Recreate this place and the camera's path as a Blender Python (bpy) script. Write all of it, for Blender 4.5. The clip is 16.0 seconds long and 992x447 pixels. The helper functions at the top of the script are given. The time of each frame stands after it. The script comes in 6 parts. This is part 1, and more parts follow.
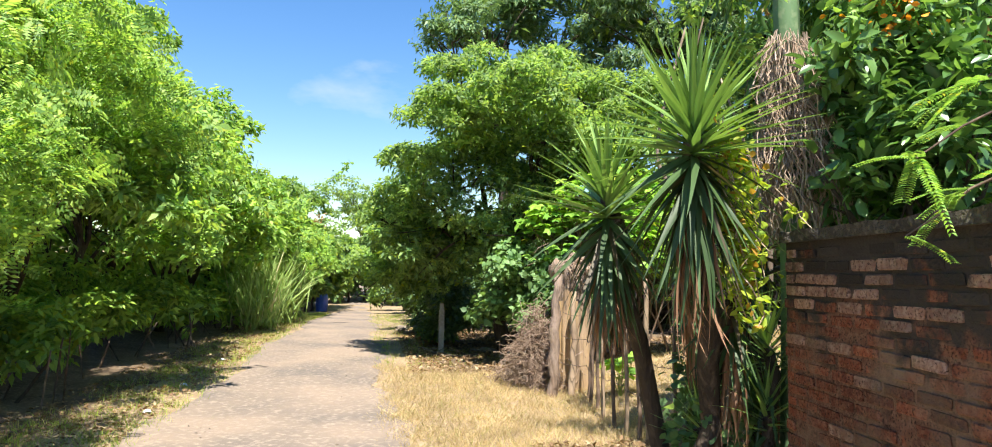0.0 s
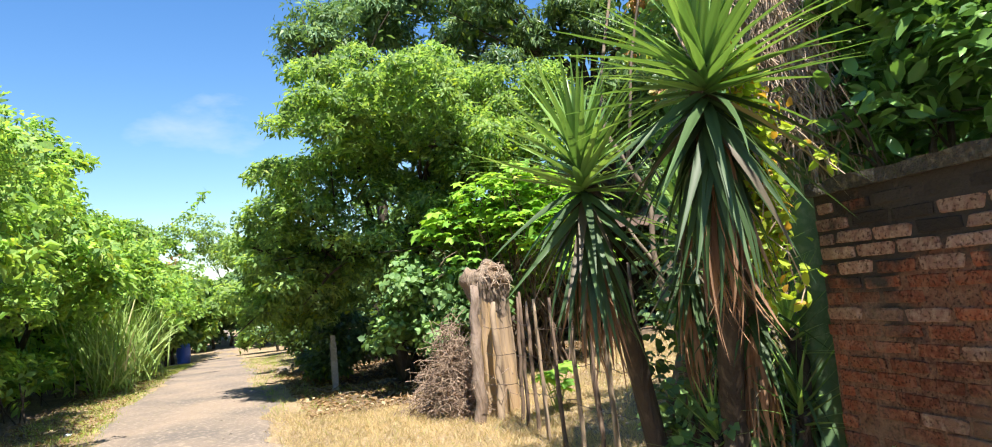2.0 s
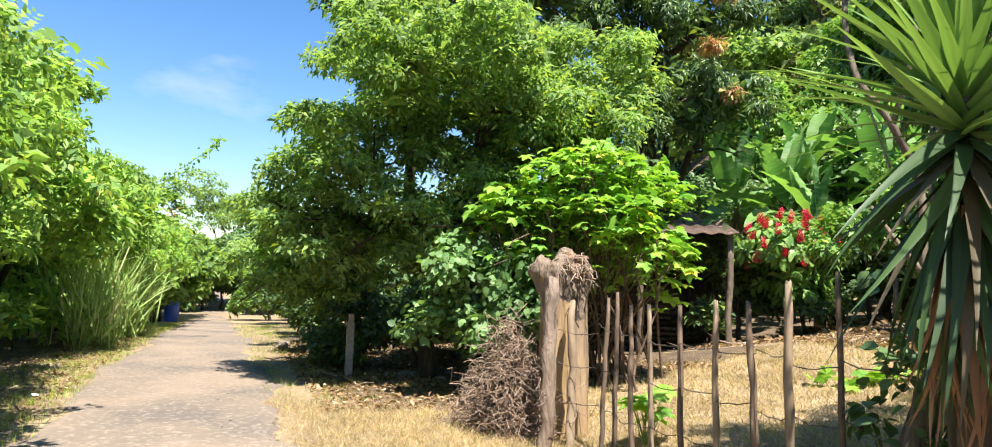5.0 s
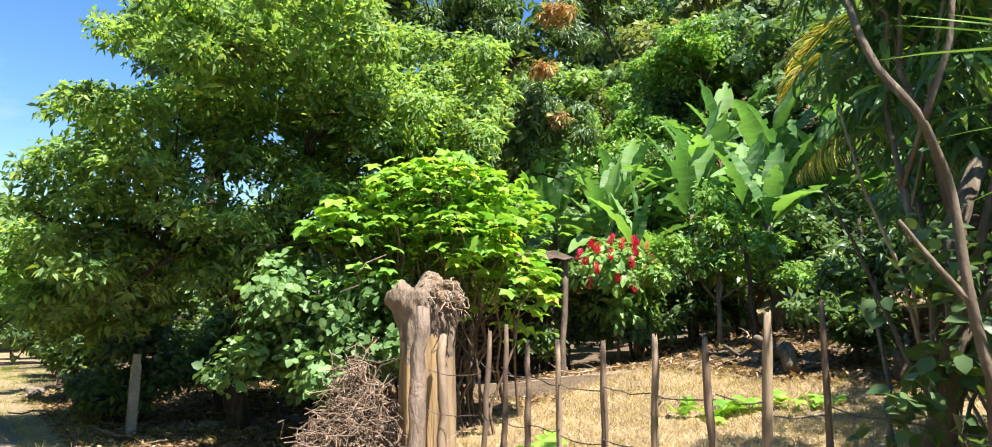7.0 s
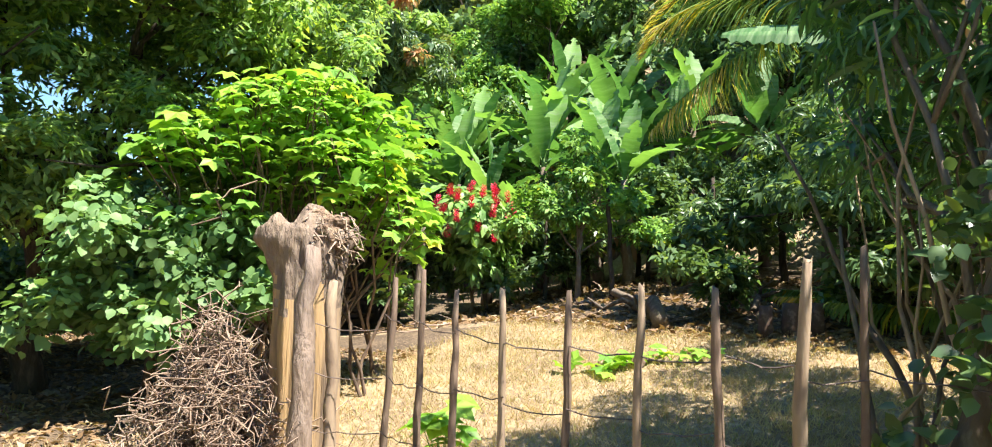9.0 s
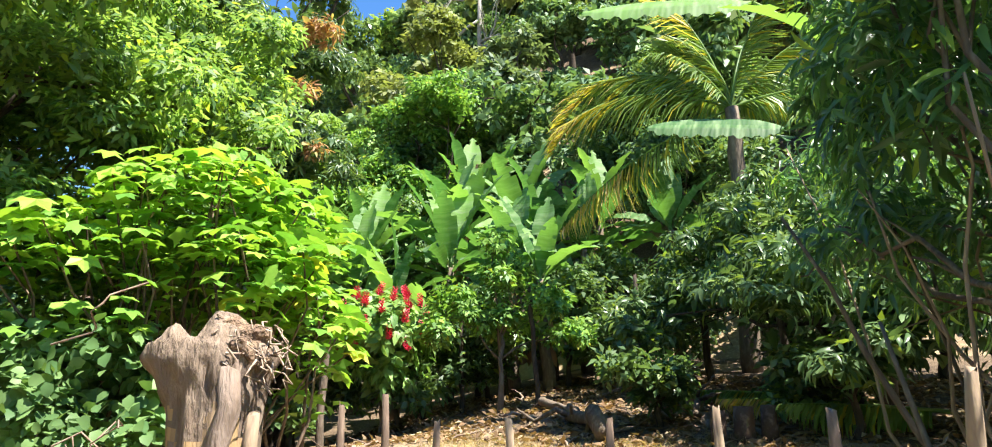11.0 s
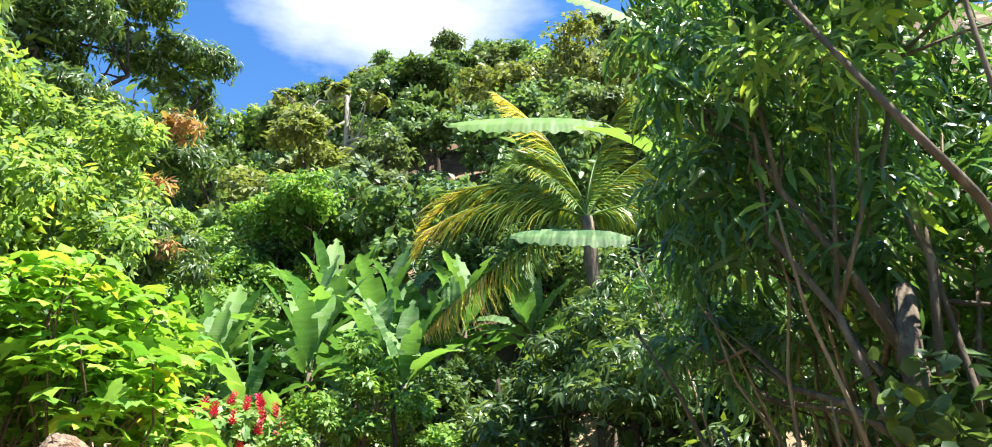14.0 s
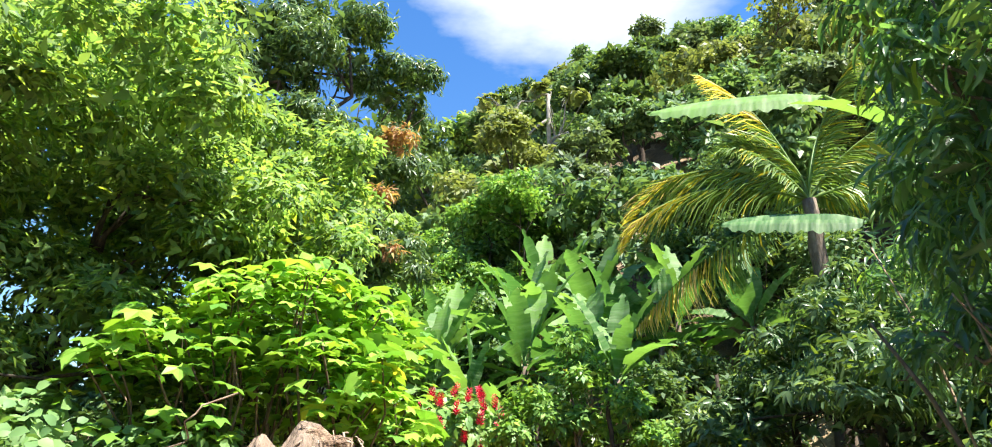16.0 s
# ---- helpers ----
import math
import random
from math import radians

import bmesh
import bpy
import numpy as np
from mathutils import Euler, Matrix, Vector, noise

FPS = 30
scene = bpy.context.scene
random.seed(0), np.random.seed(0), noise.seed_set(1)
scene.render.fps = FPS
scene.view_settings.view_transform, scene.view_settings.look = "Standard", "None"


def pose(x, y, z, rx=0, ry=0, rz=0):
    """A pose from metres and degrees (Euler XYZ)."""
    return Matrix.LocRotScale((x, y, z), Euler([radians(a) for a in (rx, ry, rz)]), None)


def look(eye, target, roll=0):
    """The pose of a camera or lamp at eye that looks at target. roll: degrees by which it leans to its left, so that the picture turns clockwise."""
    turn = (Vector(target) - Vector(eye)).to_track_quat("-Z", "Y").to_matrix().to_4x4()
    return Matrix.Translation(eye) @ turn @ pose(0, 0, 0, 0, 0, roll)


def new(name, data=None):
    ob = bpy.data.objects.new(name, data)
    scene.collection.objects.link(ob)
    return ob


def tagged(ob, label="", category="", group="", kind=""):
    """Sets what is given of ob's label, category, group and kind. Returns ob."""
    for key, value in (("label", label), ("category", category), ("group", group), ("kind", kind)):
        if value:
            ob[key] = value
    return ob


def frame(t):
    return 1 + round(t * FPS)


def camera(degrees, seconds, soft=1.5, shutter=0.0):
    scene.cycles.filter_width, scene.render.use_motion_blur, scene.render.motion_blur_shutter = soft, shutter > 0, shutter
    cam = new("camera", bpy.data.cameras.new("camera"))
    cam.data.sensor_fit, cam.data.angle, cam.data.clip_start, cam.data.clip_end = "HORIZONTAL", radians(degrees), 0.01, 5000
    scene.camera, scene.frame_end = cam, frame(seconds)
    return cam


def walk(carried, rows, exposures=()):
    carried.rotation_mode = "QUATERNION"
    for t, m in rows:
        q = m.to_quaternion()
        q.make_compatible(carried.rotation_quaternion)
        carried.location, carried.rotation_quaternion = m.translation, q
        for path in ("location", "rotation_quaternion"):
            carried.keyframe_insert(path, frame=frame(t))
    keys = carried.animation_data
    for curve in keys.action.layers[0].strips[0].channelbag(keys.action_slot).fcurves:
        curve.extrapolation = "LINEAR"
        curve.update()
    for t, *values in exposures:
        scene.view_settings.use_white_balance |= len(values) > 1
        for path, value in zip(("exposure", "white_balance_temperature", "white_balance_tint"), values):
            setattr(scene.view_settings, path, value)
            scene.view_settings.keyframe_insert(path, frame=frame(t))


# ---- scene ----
EXPO, SKY, SUN = 1.2, 0.08, 5.8
# camera: seconds, x, y, z, heading clockwise from +y, pitch, lean to the left
PATH = [
    (0, 0.000, 0.000, 1.566, 10.00, 4.29, 1.16),
    (0.5, -0.046, 0.242, 1.537, 16.79, 0.66, -2.08),
    (1, -0.120, 0.537, 1.552, 23.78, 4.52, -1.53),
    (1.5, -0.137, 0.845, 1.501, 16.06, 6.91, 0.92),
    (2, -0.215, 1.209, 1.474, 21.00, 5.69, -5.19),
    (2.5, -0.272, 1.488, 1.450, 20.49, 5.57, 0.19),
    (3, -0.310, 1.804, 1.425, 13.22, 7.32, -0.63),
    (3.2, -0.352, 1.946, 1.421, 14.12, 6.62, 0.75),
    (5.3, -0.513, 3.235, 1.468, 21.45, 5.29, 1.65),
    (5.5, -0.529, 3.368, 1.471, 21.97, 6.28, 0.96),
    (6, -0.589, 3.696, 1.523, 30.96, 5.11, -1.03),
    (6.5, -0.550, 3.997, 1.501, 30.36, 6.06, -0.31),
    (7, -0.532, 4.338, 1.498, 37.87, 7.88, 1.07),
    (7.5, -0.561, 4.606, 1.489, 42.88, 5.42, 4.04),
    (8, -0.519, 4.877, 1.433, 41.03, 6.98, 2.06),
    (8.5, -0.477, 5.213, 1.411, 46.14, 4.15, 2.03),
    (9, -0.400, 5.490, 1.439, 52.89, 4.43, 2.29),
    (9.2, -0.347, 5.572, 1.439, 52.91, 5.37, 2.65),
    (11.3, 0.062, 6.446, 1.527, 62.83, 13.74, -0.56),
    (11.5, 0.029, 6.441, 1.538, 62.54, 14.22, -0.55),
    (12, 0.005, 6.436, 1.551, 61.89, 16.19, -0.22),
    (12.5, -0.013, 6.424, 1.570, 60.23, 17.75, -0.80),
    (13, -0.070, 6.402, 1.547, 60.01, 20.61, -0.83),
    (13.5, -0.114, 6.376, 1.541, 65.43, 21.14, -0.60),
    (14, -0.101, 6.394, 1.543, 74.15, 20.88, -2.79),
    (14.5, -0.104, 6.375, 1.534, 72.39, 21.01, -2.91),
    (15, -0.101, 6.378, 1.538, 64.86, 21.23, -0.56),
    (15.5, -0.099, 6.361, 1.554, 58.84, 21.06, 0.67),
    (16, -0.040, 6.382, 1.576, 56.12, 20.65, 0.68),
]


def heading(bearing, pitch):
    b, p = radians(bearing), radians(pitch)
    return Vector((math.sin(b) * math.cos(p), math.cos(b) * math.cos(p), math.sin(p)))


cam = camera(70.63, 16.0, 1.05)
walk(cam, [(t, look((x, y, z), Vector((x, y, z)) + heading(b, p), r)) for t, x, y, z, b, p, r in PATH],
     [(0, EXPO), (6, EXPO), (9, EXPO + 0.3), (16, EXPO + 0.3)])

# world: blue sky with a few clouds, high sun
SUN_BEARING, SUN_HEIGHT = 180.0, 63.0
world = bpy.data.worlds.new("sky")
scene.world = world
world.use_nodes = True
wn, wl = world.node_tree.nodes, world.node_tree.links
sky = wn.new("ShaderNodeTexSky")
sky.sky_type = "NISHITA"
sky.sun_disc = False
sky.sun_elevation = radians(SUN_HEIGHT)
sky.sun_rotation = radians(SUN_BEARING)
sky.dust_density, sky.ozone_density, sky.air_density = 0.1, 3.0, 1.3
wtc = wn.new("ShaderNodeTexCoord")
wmap = wn.new("ShaderNodeMapping")
wmap.inputs["Scale"].default_value = (1.0, 1.0, 2.6)
wl.new(wtc.outputs["Generated"], wmap.inputs["Vector"])
wnoise = wn.new("ShaderNodeTexNoise")
wnoise.inputs["Scale"].default_value = 2.3
wnoise.inputs["Detail"].default_value = 7
wnoise.inputs["Roughness"].default_value = 0.55
wl.new(wmap.outputs[0], wnoise.inputs["Vector"])
# cloud banks: one over the hill, one low at the end of the road
banks = None
for bearing, height, tight, gain in ((65, 43, 0.945, 0.48), (-1, 9, 0.985, 0.13)):
    dot = wn.new("ShaderNodeVectorMath")
    dot.operation = "DOT_PRODUCT"
    wl.new(wtc.outputs["Generated"], dot.inputs[0])
    dot.inputs[1].default_value = heading(bearing, height)
    ramp = wn.new("ShaderNodeMapRange")
    ramp.inputs["From Min"].default_value, ramp.inputs["From Max"].default_value = tight, 1.0
    ramp.inputs["To Max"].default_value = gain
    wl.new(dot.outputs["Value"], ramp.inputs["Value"])
    if banks is None:
        banks = ramp.outputs[0]
    else:
        both = wn.new("ShaderNodeMath")
        wl.new(banks, both.inputs[0])
        wl.new(ramp.outputs[0], both.inputs[1])
        banks = both.outputs[0]
total = wn.new("ShaderNodeMath")
wl.new(banks, total.inputs[0])
wl.new(wnoise.outputs["Fac"], total.inputs[1])
cover = wn.new("ShaderNodeMapRange")
cover.inputs["From Min"].default_value, cover.inputs["From Max"].default_value = 0.67, 0.92
wl.new(total.outputs[0], cover.inputs["Value"])
tint = wn.new("ShaderNodeMix")
tint.data_type = "RGBA"
wl.new(cover.outputs[0], tint.inputs["Factor"])
deep = wn.new("ShaderNodeHueSaturation")
deep.inputs["Hue"].default_value = 0.508
deep.inputs["Saturation"].default_value, deep.inputs["Value"].default_value = 1.3, 1.12
wl.new(sky.outputs[0], deep.inputs["Color"])
wl.new(deep.outputs[0], tint.inputs["A"])
tint.inputs["B"].default_value = (5.6, 5.95, 6.4, 1)
wl.new(tint.outputs["Result"], wn["Background"].inputs["Color"])
wn["Background"].inputs["Strength"].default_value = SKY
sun = new("sun", bpy.data.lights.new("sun", "SUN"))
sun.data.energy, sun.data.angle, sun.data.color = SUN, radians(0.6), (1.0, 0.95, 0.86)
sun.matrix_world = look(heading(SUN_BEARING, SUN_HEIGHT) * 60, (0, 0, 0))


# materials
def material(name):
    m = bpy.data.materials.new(name)
    m.use_nodes = True
    n, l = m.node_tree.nodes, m.node_tree.links
    return m, n, l, n["Principled BSDF"]


def blend(n, l, fac, a, b):
    mix = n.new("ShaderNodeMix")
    mix.data_type = "RGBA"
    if isinstance(fac, float):
        mix.inputs["Factor"].default_value = fac
    else:
        l.new(fac, mix.inputs["Factor"])
    for slot, v in (("A", a), ("B", b)):
        if isinstance(v, tuple):
            mix.inputs[slot].default_value = (*v, 1)
        else:
            l.new(v, mix.inputs[slot])
    return mix.outputs["Result"]


def noise_fac(n, l, scale, lo=0.4, hi=0.6, detail=4, stretch=(1, 1, 1), coord="Object"):
    tc = n.new("ShaderNodeTexCoord")
    mp = n.new("ShaderNodeMapping")
    mp.inputs["Scale"].default_value = stretch
    l.new(tc.outputs[coord], mp.inputs["Vector"])
    tx = n.new("ShaderNodeTexNoise")
    tx.inputs["Scale"].default_value, tx.inputs["Detail"].default_value = scale, detail
    l.new(mp.outputs[0], tx.inputs["Vector"])
    r = n.new("ShaderNodeMapRange")
    r.inputs["From Min"].default_value, r.inputs["From Max"].default_value = lo, hi
    l.new(tx.outputs["Fac"], r.inputs["Value"])
    return r.outputs[0]


def bump(n, l, b, fac, strength, distance):
    bp = n.new("ShaderNodeBump")
    bp.inputs["Strength"].default_value, bp.inputs["Distance"].default_value = strength, distance
    l.new(fac, bp.inputs["Height"])
    l.new(bp.outputs[0], b.inputs["Normal"])


def surface(name, base, second, third, big=1.5, fine=18, rough=0.9, relief=0.4, depth=0.02, stretch=(1, 1, 1), per_object=0.0):
    """A rough natural surface: two stains at a large scale and grain at a small one."""
    m, n, l, b = material(name)
    c = blend(n, l, noise_fac(n, l, big, 0.38, 0.64, 6, stretch), base, second)
    c = blend(n, l, noise_fac(n, l, fine, 0.5, 0.72, 5, stretch), c, third)
    if per_object:
        info = n.new("ShaderNodeObjectInfo")
        hsv = n.new("ShaderNodeHueSaturation")
        r = n.new("ShaderNodeMapRange")
        r.inputs["To Min"].default_value, r.inputs["To Max"].default_value = 1 - per_object, 1 + per_object
        l.new(info.outputs["Random"], r.inputs["Value"])
        l.new(r.outputs[0], hsv.inputs["Value"])
        l.new(c, hsv.inputs["Color"])
        c = hsv.outputs[0]
    l.new(c, b.inputs["Base Color"])
    b.inputs["Roughness"].default_value = rough
    b.inputs["Specular IOR Level"].default_value = 0.25
    bump(n, l, b, noise_fac(n, l, fine * 1.7, 0.2, 0.8, 6, stretch), relief, depth)
    return m


def leafy(name, young, old, rare=None, rare_share=0.06, through_light=0.38, rough=0.5, by_object=False, gloss=0.28):
    """Leaf: colour varies from leaf to leaf; part of the light shines through."""
    m, n, l, b = material(name)
    if by_object:
        pick = n.new("ShaderNodeObjectInfo").outputs["Random"]
    else:
        pick = n.new("ShaderNodeNewGeometry").outputs["Random Per Island"]
    c = blend(n, l, pick, old, young)
    patchy = n.new("ShaderNodeHueSaturation")
    tone = n.new("ShaderNodeMapRange")
    tone.inputs["To Min"].default_value, tone.inputs["To Max"].default_value = 0.72, 1.22
    l.new(noise_fac(n, l, 1.9, 0.32, 0.68, 3), tone.inputs["Value"])
    l.new(tone.outputs[0], patchy.inputs["Value"])
    l.new(c, patchy.inputs["Color"])
    c = patchy.outputs[0]
    if rare:
        cut = n.new("ShaderNodeMath")
        cut.operation = "LESS_THAN"
        cut.inputs[1].default_value = rare_share
        l.new(pick, cut.inputs[0])
        c = blend(n, l, cut.outputs[0], c, rare)
    l.new(c, b.inputs["Base Color"])
    b.inputs["Roughness"].default_value = rough
    b.inputs["Specular IOR Level"].default_value = gloss
    tr = n.new("ShaderNodeBsdfTranslucent")
    warm = n.new("ShaderNodeMix")
    warm.data_type, warm.blend_type = "RGBA", "MULTIPLY"
    warm.inputs["Factor"].default_value = 1.0
    l.new(c, warm.inputs["A"])
    warm.inputs["B"].default_value = (1.5, 1.5, 0.7, 1)
    l.new(warm.outputs["Result"], tr.inputs["Color"])
    mix = n.new("ShaderNodeMixShader")
    mix.inputs[0].default_value = through_light
    l.new(b.outputs[0], mix.inputs[1])
    l.new(tr.outputs[0], mix.inputs[2])
    l.new(mix.outputs[0], n["Material Output"].inputs["Surface"])
    return m


M_GROUND = surface("dry_soil", (0.30, 0.22, 0.13), (0.20, 0.14, 0.085), (0.42, 0.33, 0.2), 0.8, 14, 0.95, 0.6, 0.03)
M_ROAD = surface("dusty_track", (0.24, 0.183, 0.138), (0.14, 0.117, 0.1), (0.3, 0.24, 0.185), 0.6, 16, 0.95, 0.5, 0.02)
M_LITTER = surface("leaf_litter", (0.15, 0.105, 0.065), (0.085, 0.06, 0.04), (0.27, 0.19, 0.12), 2.0, 22, 0.95, 0.8, 0.03)
M_BARK = surface("grey_bark", (0.17, 0.13, 0.095), (0.10, 0.075, 0.055), (0.25, 0.2, 0.15), 3, 20, 0.9, 0.6, 0.015, (1, 1, 0.3))
M_DARKBARK = surface("dark_bark", (0.07, 0.052, 0.038), (0.035, 0.027, 0.02), (0.12, 0.09, 0.065), 3, 22, 0.9, 0.7, 0.02, (1, 1, 0.3))
M_PALEBARK = surface("pale_bark", (0.33, 0.24, 0.16), (0.24, 0.17, 0.11), (0.42, 0.33, 0.24), 3, 16, 0.85, 0.4, 0.01, (1, 1, 0.4))
M_DEADWOOD = surface("weathered_deadwood", (0.45, 0.295, 0.145), (0.31, 0.225, 0.155), (0.16, 0.115, 0.08), 2.4, 7, 0.85, 0.9, 0.025, (1.8, 1.8, 0.14))
M_STUMPBARK = surface("grey_brown_stump_bark", (0.24, 0.175, 0.125), (0.15, 0.11, 0.085), (0.33, 0.255, 0.19), 3.5, 14, 0.9, 1.0, 0.02, (1.4, 1.4, 0.4))
M_KNOT = surface("rotten_knot_wood", (0.26, 0.17, 0.11), (0.15, 0.1, 0.07), (0.36, 0.26, 0.17), 4, 22, 0.95, 1.0, 0.03)
M_STICK = surface("grey_stick", (0.16, 0.11, 0.08), (0.10, 0.07, 0.05), (0.25, 0.18, 0.13), 5, 26, 0.9, 0.6, 0.008, (1, 1, 0.25), 0.35)
M_PALESTICK = surface("pale_stick", (0.34, 0.25, 0.17), (0.25, 0.18, 0.12), (0.2, 0.14, 0.1), 4, 22, 0.9, 0.5, 0.008, (1, 1, 0.25), 0.15)
M_DEADPOST = surface("grey_brown_post_wood", (0.27, 0.205, 0.165), (0.22, 0.155, 0.11), (0.13, 0.09, 0.065), 4, 14, 0.9, 1.0, 0.015, (1.5, 1.5, 0.3))
M_TWIG = surface("dry_twig", (0.3, 0.21, 0.155), (0.2, 0.14, 0.1), (0.42, 0.33, 0.25), 4, 18, 0.95, 0.4, 0.01)
M_VINE = surface("dry_vine_fibre", (0.42, 0.31, 0.23), (0.3, 0.22, 0.16), (0.52, 0.42, 0.33), 3, 18, 0.95, 0.5, 0.01)
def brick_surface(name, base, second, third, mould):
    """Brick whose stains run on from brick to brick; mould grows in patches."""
    m, n, l, b = material(name)
    geo = n.new("ShaderNodeNewGeometry")

    def fac(scale, lo, hi, detail=6):
        tx = n.new("ShaderNodeTexNoise")
        tx.inputs["Scale"].default_value, tx.inputs["Detail"].default_value = scale, detail
        l.new(geo.outputs["Position"], tx.inputs["Vector"])
        r = n.new("ShaderNodeMapRange")
        r.inputs["From Min"].default_value, r.inputs["From Max"].default_value = lo, hi
        l.new(tx.outputs["Fac"], r.inputs["Value"])
        return r.outputs[0]

    c = blend(n, l, fac(3.1, 0.35, 0.68), base, second)
    c = blend(n, l, fac(28, 0.42, 0.64), c, third)
    c = blend(n, l, fac(75, 0.52, 0.66), c, tuple(0.45 * v_ for v_ in second))
    c = blend(n, l, fac(2.2, 0.5, 0.68), c, (0.17, 0.115, 0.08))
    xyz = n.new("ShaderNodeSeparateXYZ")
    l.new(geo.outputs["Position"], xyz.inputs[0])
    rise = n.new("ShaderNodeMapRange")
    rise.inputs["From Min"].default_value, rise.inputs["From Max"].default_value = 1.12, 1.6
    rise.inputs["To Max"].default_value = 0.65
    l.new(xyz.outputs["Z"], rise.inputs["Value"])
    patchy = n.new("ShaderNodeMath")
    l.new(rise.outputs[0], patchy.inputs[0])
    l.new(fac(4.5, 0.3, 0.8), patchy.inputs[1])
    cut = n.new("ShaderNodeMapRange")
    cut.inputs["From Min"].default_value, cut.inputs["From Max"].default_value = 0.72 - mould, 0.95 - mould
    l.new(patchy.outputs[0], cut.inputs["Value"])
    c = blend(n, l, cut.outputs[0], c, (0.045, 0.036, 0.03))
    info = n.new("ShaderNodeObjectInfo")
    hsv = n.new("ShaderNodeHueSaturation")
    r = n.new("ShaderNodeMapRange")
    r.inputs["To Min"].default_value, r.inputs["To Max"].default_value = 0.7, 1.25
    l.new(info.outputs["Random"], r.inputs["Value"])
    l.new(r.outputs[0], hsv.inputs["Value"])
    l.new(c, hsv.inputs["Color"])
    l.new(hsv.outputs[0], b.inputs["Base Color"])
    b.inputs["Roughness"].default_value = 0.95
    b.inputs["Specular IOR Level"].default_value = 0.2
    bump(n, l, b, fac(45, 0.2, 0.8), 0.8, 0.01)
    return m


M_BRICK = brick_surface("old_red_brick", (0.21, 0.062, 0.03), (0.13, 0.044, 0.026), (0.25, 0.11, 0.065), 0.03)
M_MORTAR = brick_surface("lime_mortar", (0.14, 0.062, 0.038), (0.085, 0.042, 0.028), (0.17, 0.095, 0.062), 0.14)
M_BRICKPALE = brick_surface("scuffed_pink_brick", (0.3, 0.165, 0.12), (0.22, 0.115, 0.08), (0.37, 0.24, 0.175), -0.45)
M_MOSS = surface("black_mould", (0.045, 0.038, 0.031), (0.085, 0.073, 0.057), (0.15, 0.13, 0.095), 5, 30, 0.98, 0.9, 0.02)
M_STONE = surface("footing_stone", (0.22, 0.175, 0.135), (0.11, 0.09, 0.07), (0.32, 0.27, 0.21), 3, 18, 0.95, 0.9, 0.03, (1, 1, 1), 0.25)
M_CONCRETE = surface("old_concrete", (0.3, 0.28, 0.25), (0.2, 0.19, 0.17), (0.38, 0.36, 0.33), 3, 20, 0.92, 0.5, 0.01)
M_WIRE, _n, _l, _b = material("rusty_wire")
_b.inputs["Base Color"].default_value, _b.inputs["Metallic"].default_value, _b.inputs["Roughness"].default_value = (0.16, 0.12, 0.1, 1), 0.7, 0.6
M_RUST = surface("rusted_sheet", (0.1, 0.06, 0.043), (0.06, 0.042, 0.033), (0.18, 0.13, 0.1), 2, 15, 0.8, 0.4, 0.01)
M_DRYGRASS = leafy("dry_grass", (0.56, 0.43, 0.25), (0.37, 0.28, 0.15), (0.34, 0.33, 0.12), 0.1, 0.3, 0.8)
M_GREENGRASS = leafy("green_grass", (0.34, 0.4, 0.08), (0.18, 0.26, 0.05), (0.5, 0.4, 0.2), 0.2, 0.3, 0.7)
M_CANE = leafy("cane_grass", (0.36, 0.47, 0.15), (0.2, 0.32, 0.09), (0.5, 0.46, 0.25), 0.1, 0.3, 0.5)
M_HEDGE = leafy("hedge_leaf", (0.41, 0.58, 0.14), (0.103, 0.23, 0.063), (0.3, 0.36, 0.05), 0.05, 0.44)
M_TREE = leafy("tree_leaf", (0.325, 0.455, 0.14), (0.092, 0.187, 0.07), (0.33, 0.42, 0.06), 0.06, 0.48)
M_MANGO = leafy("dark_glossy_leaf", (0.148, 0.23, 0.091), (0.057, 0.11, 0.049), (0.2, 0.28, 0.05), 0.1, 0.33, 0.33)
M_MANGONEAR = leafy("backlit_mango_leaf", (0.14, 0.28, 0.095), (0.05, 0.115, 0.05), (0.28, 0.42, 0.07), 0.1, 0.42, 0.33, False, 0.6)
M_DEEP = leafy("forest_leaf", (0.21, 0.32, 0.13), (0.075, 0.15, 0.075), (0.16, 0.22, 0.05), 0.06, 0.3)
M_OLIVE = leafy("olive_leaf", (0.27, 0.31, 0.11), (0.14, 0.175, 0.06), None, 0, 0.35)
M_GREY = leafy("grey_green_leaf", (0.2, 0.27, 0.14), (0.1, 0.15, 0.075), None, 0, 0.3)
M_FRESH = leafy("fresh_leaf", (0.29, 0.46, 0.1), (0.1, 0.23, 0.055), (0.42, 0.45, 0.08), 0.03, 0.33, 0.45)
M_CHAYA = leafy("lime_leaf", (0.34, 0.53, 0.07), (0.15, 0.33, 0.05), (0.5, 0.48, 0.06), 0.03, 0.36, 0.45, True)
M_CHAYAREST = leafy("lime_leaf_mass", (0.34, 0.53, 0.07), (0.12, 0.29, 0.05), (0.5, 0.48, 0.06), 0.02, 0.36, 0.45)
M_ROUND = leafy("round_vine_leaf", (0.22, 0.35, 0.12), (0.095, 0.19, 0.07), None, 0, 0.3, 0.5)
M_GLOSSY = leafy("glossy_garden_leaf", (0.18, 0.32, 0.08), (0.05, 0.125, 0.04), None, 0, 0.3, 0.3, False, 0.5)
M_SHRUB = leafy("broad_shrub_leaf", (0.3, 0.46, 0.13), (0.13, 0.26, 0.075), None, 0, 0.36, 0.4)
M_RUSTLEAF = leafy("rusty_young_leaf", (0.4, 0.23, 0.12), (0.34, 0.17, 0.08), (0.45, 0.35, 0.14), 0.3, 0.35, 0.5)
